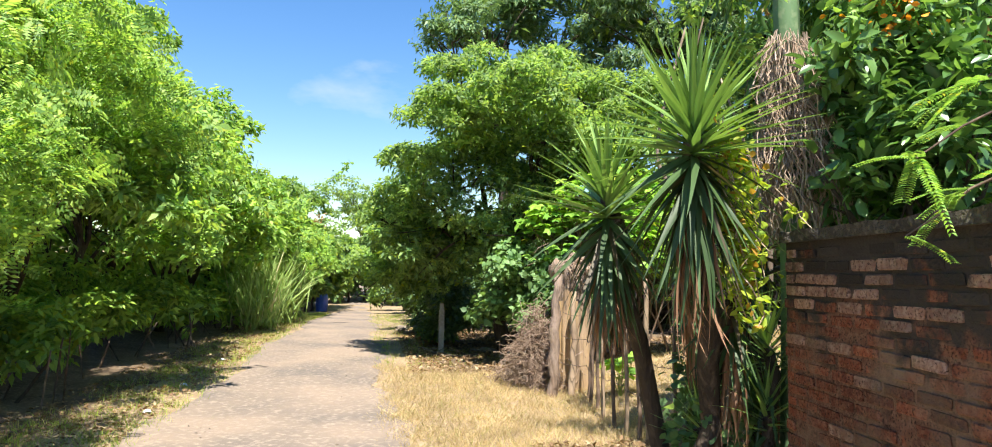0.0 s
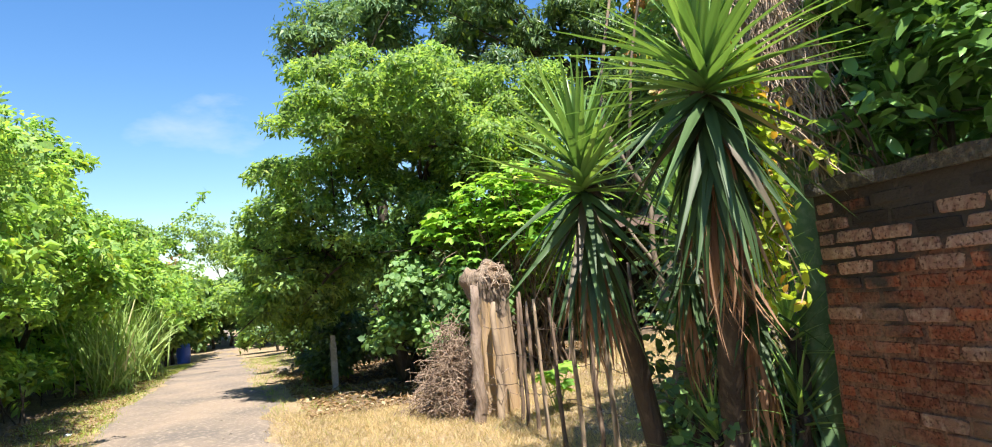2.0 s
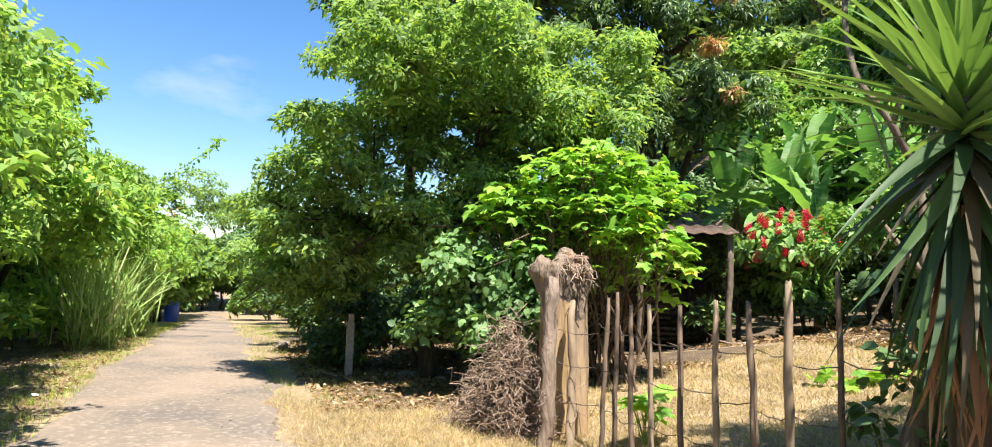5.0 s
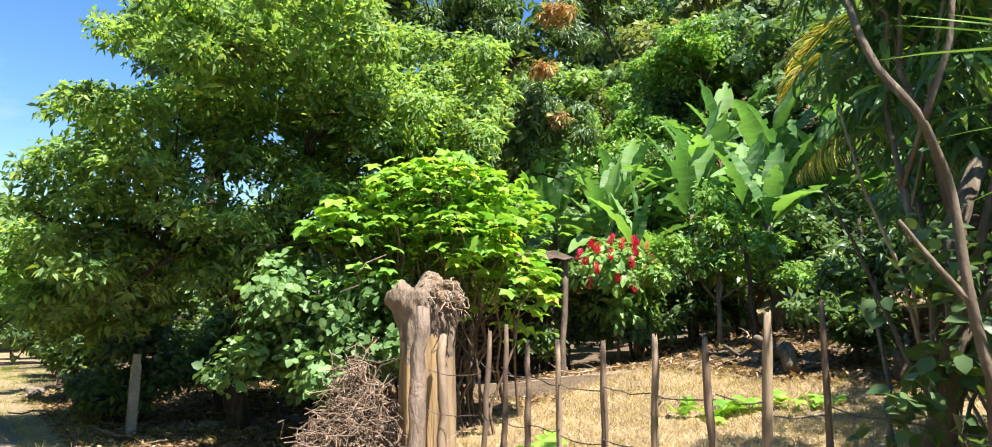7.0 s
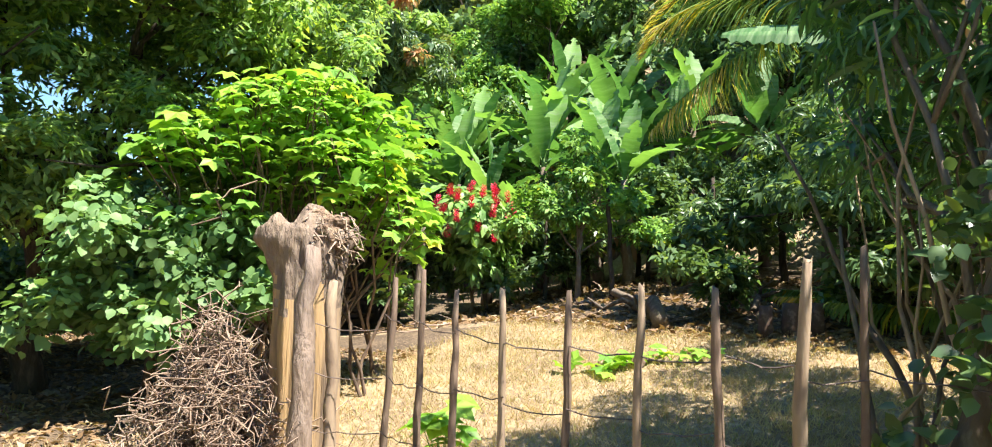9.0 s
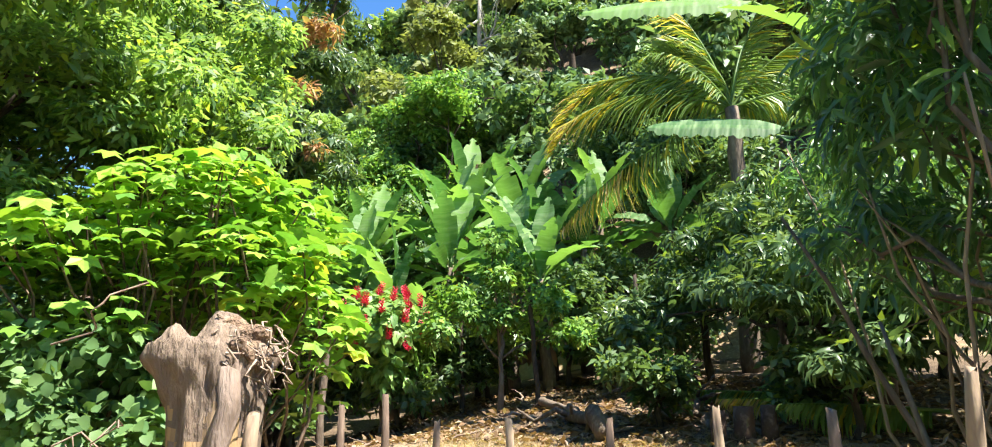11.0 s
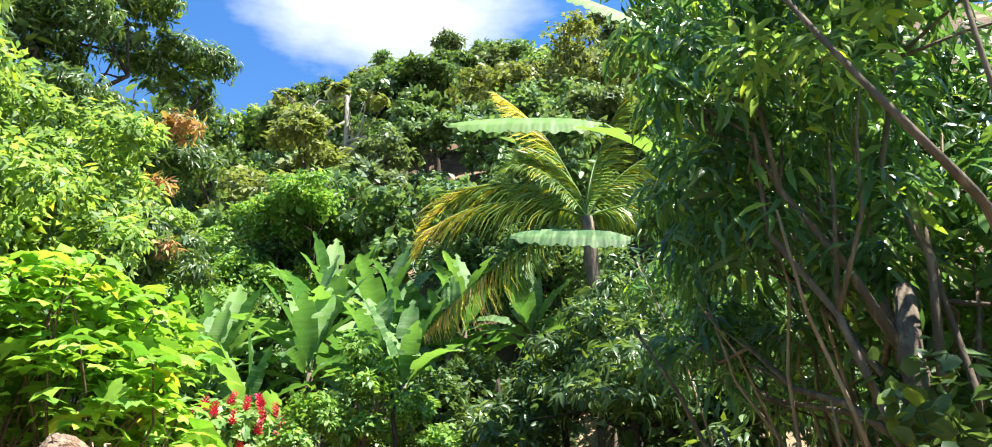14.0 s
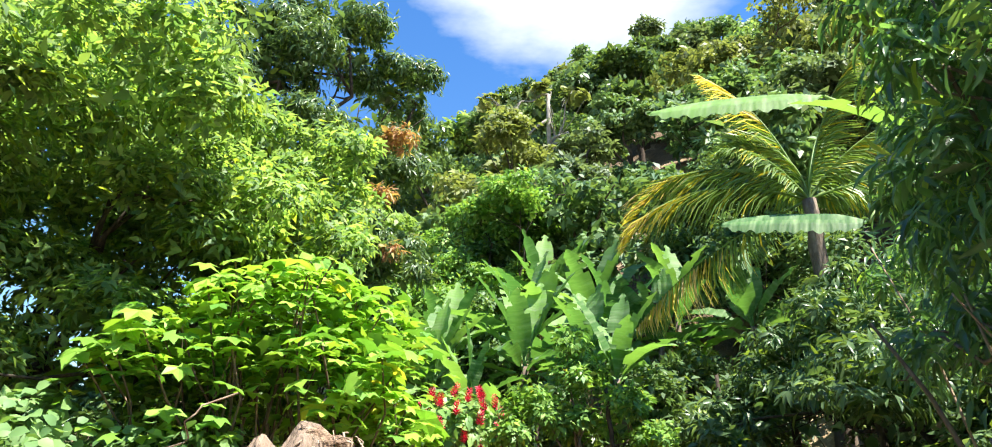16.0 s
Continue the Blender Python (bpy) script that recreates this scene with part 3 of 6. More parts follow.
def stump_post(at):
    """A dead trunk used as gate post: two fluted buttresses, a flaring shoulder and a humped broken head."""
    rng = np.random.default_rng(11)
    t = thing("tree_stump", "weathered tan dead trunk with swollen broken top as gate post", "tree stump", at)
    across, facing = np.array([0.77, -0.64]), np.array([-0.64, -0.77])
    zz = np.concatenate([np.linspace(-0.1, 1.3, 24), np.linspace(1.33, 1.72, 22)])
    s = 72
    steps = [-0.1, 0.3, 0.7, 1.1, 1.4, 1.55, 1.66, 1.72]
    left = np.interp(zz, steps, [0.25, 0.21, 0.19, 0.2, 0.225, 0.275, 0.335, 0.325])
    right = np.interp(zz, steps, [0.31, 0.29, 0.285, 0.27, 0.265, 0.28, 0.3, 0.29])
    deep = np.interp(zz, steps, [0.25, 0.235, 0.23, 0.225, 0.225, 0.235, 0.24, 0.22])
    a = np.linspace(0, 2 * np.pi, s, endpoint=False)

    def rim(side_l, side_r, d, q, z):
        head = max(0.0, min(1.0, (z - 1.3) / 0.3))
        c, w = math.cos(q), math.sin(q)
        side = side_r if c > 0 else side_l
        r = 1 / math.sqrt((c / side) ** 2 + (w / d) ** 2)
        r -= 0.03 * math.exp(-((q - 1.25) / 0.2) ** 2) * (1 - 0.6 * head) + 0.02 * math.exp(-((q - 2.25 - 0.1 * z) / 0.16) ** 2)
        dirn = Vector((c * 2, w * 2, z * 1.2))
        r += 0.035 * noise.noise(dirn * 1.2) + 0.014 * noise.noise(Vector((c * 7, w * 7, z * 1.6)))
        r += head * (0.04 * noise.noise(dirn * 2.3 + Vector((4, 0, z * 3))) + 0.02 * noise.noise(dirn * 6))
        return r * c, r * w

    def crown_height(u, w):
        z = 1.77 + 0.15 * math.exp(-((u - 0.02) / 0.12) ** 2 - ((w + 0.02) / 0.2) ** 2) - 0.05 * math.exp(-((u + 0.1) / 0.05) ** 2)
        z += 0.04 * math.exp(-((u + 0.2) / 0.06) ** 2)
        return z + 0.05 * noise.noise(Vector((u * 9, w * 9, 1.5))) + 0.02 * noise.noise(Vector((u * 24, w * 24, 7)))

    v = []

    def put(u, w, z):
        x, y = across * u + facing * w
        v.append((x, y, z))

    for i, z in enumerate(zz):
        for q in a:
            u, w = rim(left[i], right[i], deep[i], q, z)
            put(u, w, z + 0.02 * noise.noise(Vector((u * 8, w * 8, z * 5))))
    edge = [rim(left[-1], right[-1], deep[-1], q, zz[-1]) for q in a]
    for k in (0.97, 0.9, 0.8, 0.66, 0.5, 0.33, 0.16, 0.03):
        for u, w in edge:
            m = min(1.0, (1 - k) / 0.25)
            m = m * m * (3 - 2 * m)
            put(u * k, w * k, 1.735 * (1 - m) + crown_height(u * k, w * k) * m)
    n = len(v) // s
    f = []
    for i in range(n - 1):
        for j in range(s):
            k = (j + 1) % s
            f.append((i * s + j, i * s + k, (i + 1) * s + k, (i + 1) * s + j))
    f = [tuple(reversed(q)) for q in f]
    trunk = mesh_of("trunk", v, f, M_DEADWOOD, True)
    trunk.materials.append(M_STUMPBARK)
    for face in trunk.polygons:
        c = face.center
        if c.z + 0.3 * noise.noise(Vector((c.x * 5, c.y * 5, c.z * 2.2))) + 0.12 * noise.noise(c * 14) > 1.3:
            face.material_index = 1
    part("trunk", trunk, t)
    c = across * 0.15 + facing * 0.08
    part("broken_top", lumpy("broken_top", (0.17, 0.15, 0.14), M_KNOT, 4, 0.5, 4), t, "dark rotten wood on the broken top", pose(c[0], c[1], 1.71, 0, 25, -40))
    pieces = []
    for k in range(34):
        h = rng.uniform(-0.05, 0.3)
        w0 = rng.uniform(0.05, 0.3)
        b0 = across * h + facing * w0
        e0 = b0 + across * rng.uniform(0.03, 0.14) + facing * rng.normal(0, 0.04)
        z0 = rng.uniform(1.62, 1.86)
        pieces.append(tube_arrays(bent((b0[0], b0[1], z0), (e0[0], e0[1], z0 - rng.uniform(0.04, 0.2)), 6, rng, 0.03), np.full(6, rng.uniform(0.003, 0.008)), 4))
    vv, ff = join(pieces)
    part("dry_vine", mesh_of("dry_vine", vv, ff, M_VINE, True), t, "dry vine tangle round the top")
    return t


STUMP = (2.8, 9.6, 0.0)
stump_post(STUMP)


def rough_post(name, label, base, top, r, mat, seed, knob=0.0, group="", category="fence post"):
    rng = np.random.default_rng(seed)
    base, top = np.asarray(base, float), np.asarray(top, float)
    t = thing(name, label, category, base, group)
    n = 10
    p = bent((0, 0, -0.12), top - base, n, rng, r * 0.28)
    rr = np.linspace(r * 1.12, r * 0.9, n) * (1 + rng.normal(0, 0.06, n))
    rr[-1] *= 0.75
    v, f = tube_arrays(p, rr, 8, rng, 0.05)
    v[-8:, 2] += rng.normal(0, r * 0.45, 8)
    part("shaft", mesh_of("shaft", v, f, mat, True), t)
    if knob:
        part("knot", lumpy("knot", (r * 1.3, r * 1.1, r * 1.6), mat, seed, 0.4), t, "", pose(*(p[7] + np.array([r * 0.5, 0, 0]))))
    return t


# the stub wired to the dead trunk and a thinner pole beside it
rough_post("fence_post", "grey crooked post wired to the dead trunk", (2.38, 9.05, 0), (2.47, 9.12, 1.6), 0.068, M_DEADPOST, 21)
rough_post("fence_pole", "thin pale pole leaning on the dead trunk", (2.66, 9.05, 0), (2.72, 9.2, 1.38), 0.04, M_PALESTICK, 22)

# pickets: base x, y, top x, y, height, radius, tone
PICKETS = [(2.78, 8.72, 2.86, 8.75, 1.42, 0.03, 0), (2.7, 8.36, 2.74, 8.4, 1.46, 0.028, 0), (2.68, 8.05, 2.68, 8.08, 1.36, 0.028, 0),
           (2.62, 7.66, 2.6, 7.7, 1.39, 0.028, 1), (2.6, 7.27, 2.58, 7.28, 1.38, 0.028, 0), (2.62, 6.92, 2.59, 6.9, 1.43, 0.03, 1),
           (2.6, 6.5, 2.55, 6.54, 1.43, 0.03, 0), (2.58, 6.22, 2.5, 6.16, 1.55, 0.035, 1), (2.72, 5.98, 2.7, 6.0, 1.62, 0.022, 0),
           (2.66, 5.3, 2.62, 5.32, 1.4, 0.028, 0), (2.6, 4.95, 2.6, 4.92, 1.35, 0.03, 0)]
for k, (bx, by, tx, ty_, h, r, pale) in enumerate(PICKETS):
    z = float(land(bx, by))
    knotted = k == 5
    rough_post("picket", "pale crooked stick picket with a broken knot" if knotted else ("pale peeled stick picket" if pale else "grey-brown crooked stick picket"),
               (bx, by, z), (tx, ty_, h), r * 0.75, M_PALESTICK if pale else M_STICK, 40 + k, 1.0 if knotted else 0, "stick pickets of the fence")


def barbed_wire(z, sag, seed):
    rng = np.random.default_rng(seed)
    line = [(2.55, 9.15)] + [(p[0] - 0.03, p[1]) for p in PICKETS]
    pieces = []
    for (x0, y0), (x1, y1) in zip(line[:-1], line[1:]):
        p = bent((x0, y0, z + rng.normal(0, 0.02)), (x1, y1, z + rng.normal(0, 0.02)), 6, rng, 0.006, sag)
        pieces.append(tube_arrays(p, np.full(6, 0.0035), 4, cap=False))
        for q in p[1:-1:2]:
            d = unit(rng.standard_normal(3)) * 0.018
            pieces.append(tube_arrays([q - d, q + d], [0.002, 0.002], 4))
    v, f = join(pieces)
    return thing("barbed_wire", "rusty barbed wire strung along the stick pickets", "wire", group="wires of the fence", data=mesh_of("barbed_wire", v, f, M_WIRE))


for k, z in enumerate((0.45, 0.8, 1.12)):
    barbed_wire(z, 0.02, 60 + k)


def twig_heap(at):
    rng = np.random.default_rng(15)
    t = thing("brush_heap", "heap of tangled dry grey-brown vines and twigs beside the dead trunk", "brush heap", at)
    pieces = []
    for k in range(1300):
        c = rng.normal(0, 1, 3) * (0.21, 0.3, 0.31)
        c[2] = abs(c[2]) * 1.3 + 0.02
        c[:2] *= max(0.1, 1 - c[2] / 1.5) * 1.15
        d = unit(rng.standard_normal(3) * (1, 1, 0.8)) * rng.uniform(0.12, 0.34)
        p = bent(c - d, c + d, 7, rng, 0.05)
        turn = rng.uniform(0, 6.28)
        p[:, :2] += np.stack([np.cos(turn + np.arange(7) * 1.1), np.sin(turn + np.arange(7) * 1.1)], 1) * 0.035
        p[:, 2] = np.maximum(p[:, 2], 0.01)
        v, f = tube_arrays(p, np.full(7, rng.uniform(0.0025, 0.0055)), 4, cap=False)
        if k < 120:
            part("twig", mesh_of("twig", v, f, M_TWIG, True), t)
        else:
            pieces.append((v, f))
    v, f = join(pieces)
    tagged(part("twig_tangle", mesh_of("twig_tangle", v, f, M_TWIG, True), t), kind="stuff")
    return t


twig_heap((2.42, 9.98, 0))


# ---- yuccas ----
def strap_mesh(name, mat, arch, fold=0.14, n=6, twist=0.0):
    """A sword leaf one metre long, folded along its middle and arching down."""
    v, f = [], []
    for i in range(n + 1):
        s = i / n
        w = 0.5 * (0.55 + 0.45 * math.sin(math.pi * min(1, s * 1.5 + 0.12))) * (1 - s ** 3)
        x, z = s * math.cos(arch * s * 0.6), -arch * 0.55 * s * s
        for y, lift in ((-w, fold), (0, 0), (w, fold)):
            v.append((x, y, z + lift * abs(y) * 2 * 0.06 + twist * y * s))
    for i in range(n):
        for j in range(2):
            a = i * 3 + j
            f.append((a, a + 1, a + 4, a + 3))
    return mesh_of(name, v, f, mat, True)


STRAPS = [strap_mesh("leaf", M_YUCCA, a) for a in (0.05, 0.2, 0.4)]
SKIRTSTRAPS = [strap_mesh("leaf", M_YUCCASKIRT, a) for a in (0.2, 0.5)]
DEADSTRAPS = [strap_mesh("leaf", M_YUCCADEAD, a, 0.3, 6, 0.02) for a in (0.3, 0.6)]


def aim(at, way, length, width, turn=0.0):
    """Pose for a leaf that starts at `at` and points along `way`, face up."""
    way = Vector(way).normalized()
    side = Vector((0, 0, 1)).cross(way)
    if side.length < 0.05:
        side = Vector((1, 0, 0))
    side.normalize()
    up = way.cross(side)
    m = Matrix((way, side, up)).transposed().to_4x4()
    return Matrix.Translation(at) @ m @ Matrix.Rotation(turn, 4, "X") @ Matrix.Diagonal((length, width, length, 1))


def yucca(base, heart, size, n_green, n_skirt, n_dead, seed, label, stem_r=0.06):
    rng = np.random.default_rng(seed)
    base, heart = np.asarray(base, float), np.asarray(heart, float)
    t = thing("yucca_plant", label, "yucca", base, "yuccas by the wall")
    h = heart - base
    p = bent((0, 0, -0.1), h, 8, rng, 0.03)
    v, f = tube_arrays(p, np.linspace(stem_r * 1.2, stem_r, 8), 9, rng, 0.08)
    part("stem", mesh_of("stem", v, f, M_DARKBARK, True), t)
    gold = 2.39996
    for i in range(n_green):
        s = i / n_green
        el = radians(86 - 84 * s ** 0.85 + rng.normal(0, 5))
        q = i * gold + rng.normal(0, 0.15)
        way = (math.cos(q) * math.cos(el), math.sin(q) * math.cos(el), math.sin(el))
        at = h + np.array([0, 0, 0.08 - 0.22 * s])
        part("leaf", STRAPS[int(rng.integers(0, 2 + (s > 0.4)))], t, "", aim(at, way, size * rng.uniform(0.85, 1.1) * (0.75 + 0.25 * min(1, s * 3)), 0.047 * size / 0.7, rng.normal(0, 0.2)))
    for i in range(n_skirt):
        s = i / max(1, n_skirt)
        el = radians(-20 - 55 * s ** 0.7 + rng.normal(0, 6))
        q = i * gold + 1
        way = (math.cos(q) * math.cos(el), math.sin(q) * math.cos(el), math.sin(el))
        part("old_leaf", SKIRTSTRAPS[int(rng.integers(0, 2))], t, "", aim(h + np.array([0, 0, -0.12 - 0.3 * s]), way, size * rng.uniform(0.8, 1.1), 0.05 * size / 0.7, rng.normal(0, 0.3)))
    for i in range(n_dead):
        q = i * gold
        el = radians(rng.uniform(-89, -74))
        way = (math.cos(q) * math.cos(el), math.sin(q) * math.cos(el), math.sin(el))
        off = np.array([0.05 * math.cos(q), 0.05 * math.sin(q), -0.3 - 0.4 * rng.random()])
        part("withered_leaf", DEADSTRAPS[int(rng.integers(0, 2))], t, "brown withered leaf", aim(h + off, way, size * rng.uniform(0.6, 0.95), 0.035, rng.normal(0, 0.8)))
    return t


yucca((2.36, 4.52, 0.1), (1.79, 3.7, 2.4), 0.74, 100, 95, 60, 5, "tall yucca with sword leaves above a dark drooping skirt")
yucca((2.18, 4.84, 0.08), (1.54, 4.46, 2.1), 0.68, 90, 80, 40, 6, "shorter yucca with stiff sword leaves and a dark skirt", 0.055)
yucca((2.5, 4.05, 0.15), (2.55, 4.22, 1.14), 0.46, 40, 16, 6, 7, "young yucca at the foot of the wall", 0.035)
yucca((2.42, 4.0, 0.15), (2.5, 4.15, 0.74), 0.46, 36, 12, 6, 8, "low young yucca at the foot of the wall", 0.035)
yucca((2.3, 4.5, 0.05), (2.2, 4.45, 0.6), 0.4, 24, 10, 4, 9, "low young yucca among the stems", 0.03)
yucca((2.7, 4.6, 0.05), (2.75, 4.7, 1.9), 0.55, 40, 34, 16, 10, "yucca with many withered leaves behind the tall one", 0.05)
yucca((2.38, 4.78, 0.05), (2.26, 4.62, 1.78), 0.55, 34, 56, 40, 13, "crowded yucca with a thick dark skirt in the clump", 0.055)
yucca((2.12, 4.3, 0.05), (2.3, 4.2, 1.5), 0.5, 24, 44, 40, 14, "stunted yucca with hanging brown leaves in the clump", 0.05)
tree("ground_ivy", "dark ivy tangled round the yucca stems", (2.35, 4.65, 0.02),
     [(2.25, 4.55, 0.45, 0.3, 0.3, 0.4), (2.45, 4.75, 0.9, 0.25, 0.25, 0.5), (2.6, 4.4, 0.5, 0.3, 0.3, 0.5)], 120, 6, 0.08, 0.75, M_ROUND, M_STICK, 0.012, 305, 0.07, OVAL, 0.4, 3, category="climbing plant")

# yellow-green creeper over the tall yucca
rng = np.random.default_rng(31)
creeper = thing("creeper", "yellow-green creeper hanging over the yucca beside the wall end", "climbing plant", (2.2, 3.9, 0.2))
pieces, cp, cd = [], [], []
for k in range(20):
    a = np.array([2.0 + rng.normal(0, 0.08), 3.75 + rng.normal(0, 0.1), rng.uniform(2.05, 2.6)])
    b = np.array([2.28 + rng.normal(0, 0.1), 3.85 + rng.normal(0, 0.12), rng.uniform(1.3, 1.8)])
    p = bent(a, b, 9, rng, 0.035)
    pieces.append(tube_arrays(p - (2.2, 3.9, 0.2), np.full(9, 0.004), 4, cap=False))
    for s in rng.random(52):
        i0 = s * 8
        q = p[int(i0)] + (p[min(8, int(i0) + 1)] - p[int(i0)]) * (i0 % 1)
        cp.append(q + rng.normal(0, 0.03, 3) - (2.2, 3.9, 0.2))
for v, f in pieces:
    part("stem", mesh_of("stem", v, f, M_VINE), creeper)
cp = np.array(cp)
part("foliage", leaves("foliage", cp, rng.standard_normal((len(cp), 3)) - (0.4, 0, 0.3), rng.standard_normal((len(cp), 3)) + (-0.6, -0.4, 0.6),
                       rng.uniform(0.04, 0.08, len(cp)), rng.uniform(0.025, 0.05, len(cp)), OVAL, M_YELLOWVINE), creeper)


# ---- grass ----
def grass_stuff(name, label, spots, h, mat, seed, w=0.006, lean=0.5):
    rng = np.random.default_rng(seed)
    n = len(spots)
    pos = np.column_stack([spots, land(spots[:, 0], spots[:, 1]) - 0.01])
    way = np.column_stack([rng.normal(0, lean, (n, 2)), np.ones(n)])
    nrm = rng.standard_normal((n, 3)) * (1, 1, 0.1)
    L = h * rng.uniform(0.4, 1.3, n)
    return thing(name, label, "grass", kind="stuff", data=leaves(name, pos, way, nrm, L, np.full(n, w) * rng.uniform(0.7, 1.4, n), BLADE, mat))


def patch(n, x0, x1, y0, y1, rng, clump=0.5):
    k = rng.random((n, 2)) * (x1 - x0, y1 - y0) + (x0, y0)
    c = rng.random((max(1, n // 40), 2)) * (x1 - x0, y1 - y0) + (x0, y0)
    near = c[rng.integers(0, len(c), n)] + rng.normal(0, 0.09, (n, 2))
    return np.where(rng.random(n)[:, None] < clump, near, k)


rng = np.random.default_rng(77)
sp = patch(52000, 0.15, 2.9, 3.5, 13.0, rng)
edge = 0.18 + 0.18 * np.sin(sp[:, 1] * 1.3) + rng.normal(0, 0.2, len(sp))
sp = sp[(sp[:, 0] > edge) & ((sp[:, 1] > 6.0) | (sp[:, 0] < 1.6)) & (sp[:, 1] < 11.9 - 0.35 * (sp[:, 0] - 0.6) + rng.normal(0, 0.25, len(sp)))]
grass_stuff("dry_grass", "straw-yellow dry grass on the verge by the fence", sp, 0.11, M_DRYGRASS, 1, 0.005, 0.85)
sp = patch(60000, 2.7, 8.6, 5.6, 13.0, rng)
sp = sp[sp[:, 1] < 12.6 - 0.2 * (sp[:, 0] - 2.7)]
grass_stuff("dry_grass", "straw-yellow dry grass in the fenced yard", sp, 0.09, M_DRYGRASS, 2, 0.007, 0.8)
sp = patch(30000, -3.3, -1.9, 2.0, 34, rng, 0.92)
sp = sp[sp[:, 0] < -2.1 + rng.normal(0, 0.12, len(sp)) + 0.02 * np.clip(sp[:, 1] - 14, 0, 60)]
grass_stuff("verge_grass", "patchy green grass between track and hedge", sp, 0.1, M_GREENGRASS, 3)
sp = patch(7000, 0.0, 2.2, 12.0, 34, rng, 0.7)
sp = sp[sp[:, 0] > 0.2 + rng.normal(0, 0.15, len(sp)) - 0.012 * (sp[:, 1] - 10)]
grass_stuff("verge_grass", "patchy yellowing grass along the far track edge", sp, 0.12, M_GREENGRASS, 4)


# ---- trees left of the track ----
rng = np.random.default_rng(101)
y = 3.0
k = 0
while y < 46:
    grow = rng.uniform(0.9, 1.1)
    x = -5.25 + rng.normal(0, 0.2) + 0.04 * max(0, y - 14)
    h = (6.7 if y < 15 else max(3.6, 6.7 - 0.11 * (y - 15))) * grow
    bx = x
    lobes = []
    for j in range(12):
        zc = rng.uniform(0.3, 0.92) * h
        lobes.append((bx + rng.uniform(-0.9, 1.2) * (1.2 - 0.6 * zc / h), y + rng.uniform(-1.5, 1.5), zc, rng.uniform(0.7, 1.2), rng.uniform(0.8, 1.3), rng.uniform(0.55, 0.95)))
    for j in range(4):
        lobes.append((bx + rng.uniform(0.3, 1.15), y + rng.uniform(-1.3, 1.3), rng.uniform(0.5, 1.0), rng.uniform(0.45, 0.7), rng.uniform(0.7, 1.0), rng.uniform(0.5, 0.7)))
    for j in range(4):
        lobes.append((bx + rng.uniform(-1.5, 0.0), y + rng.uniform(-1.3, 1.3), rng.uniform(0.6, 2.6), rng.uniform(0.7, 1.0), rng.uniform(0.9, 1.2), rng.uniform(0.7, 0.9)))
    for j in range(6):
        lobes.append((bx + rng.uniform(1.5, 2.35), y + rng.uniform(-1.3, 1.3), rng.uniform(0.27, 0.56) * h, rng.uniform(0.6, 0.9), rng.uniform(0.6, 0.9), rng.uniform(0.3, 0.5)))
    if y < 9:
        look_, spec = "feathery bright green acacia in the roadside hedge", (850, 7, 0.28, 0.55, 0.14, PINNATE)
    elif y < 18:
        look_, spec = "dense bright green leafy tree in the roadside hedge", (1500, 17, 0.15, 0.42, 0.13, RHOMB)
    else:
        look_, spec = "dense bright green leafy tree in the roadside hedge", (760, 14, 0.22, 0.42, 0.17, RHOMB)
    tree("hedge_tree", look_, (bx, y, float(land(bx, y))), lobes, spec[0], spec[1], spec[2], spec[3], M_HEDGE, M_DARKBARK, 0.09, 200 + k, spec[4], spec[5], 0.35, 8,
         under=0.5, depth=0.5, group="trees of the roadside hedge")
    y += 2.5
    k += 1

# ---- big trees behind the fence ----
def drawn_in(lobes, k, eye=(-0.45, 4.1, 1.48)):
    """The same lobes, nearer to the track by the factor k."""
    lobes = np.asarray(lobes, float)
    lobes[:, :3] = np.asarray(eye) + (lobes[:, :3] - np.asarray(eye)) * k
    lobes[:, 3:] *= k
    return lobes


tree("fruit_tree", "broad bushy tree with long narrow leaves overhanging the track", (2.7, 14.2, 0),
     drawn_in([(1.9, 15.6, 3.9, 1.9, 1.6, 1.3), (3.4, 15.4, 5.0, 1.9, 1.8, 1.4), (0.9, 16.2, 2.6, 1.2, 1.3, 1.2), (2.6, 16.4, 6.3, 1.6, 1.6, 1.2), (4.9, 15.2, 3.6, 1.6, 1.6, 1.4),
      (1.4, 14.9, 3.0, 1.1, 1.0, 0.8), (2.2, 16.2, 1.9, 1.5, 1.2, 1.1), (4.4, 14.6, 4.6, 1.3, 1.2, 1.0), (3.6, 14.6, 2.4, 1.5, 1.2, 1.3), (4.6, 15.8, 6.2, 1.4, 1.4, 1.1), (0.6, 17.8, 1.5, 1.1, 1.3, 1.4), (1.36, 15.7, 2.13, 1.0, 1.0, 0.75), (4.6, 16.9, 4.4, 1.4, 1.3, 1.3), (0.99, 17.2, 1.5, 1.0, 1.0, 0.9), (5.6, 14.2, 1.8, 1.1, 1.1, 1.5), (3.0, 13.2, 5.4, 1.3, 1.2, 0.9), (1.6, 13.9, 4.9, 1.2, 1.1, 0.8), (5.3, 13.7, 4.3, 1.4, 1.3, 1.2), (6.0, 14.2, 5.6, 1.2, 1.2, 1.0)], 0.8),
     7000, 12, 0.12, 0.36, M_TREE, M_DARKBARK, 0.15, 301, 0.085, RHOMB, 0.3, 13, depth=0.4, under=0.3, inner=0.02, split=7)
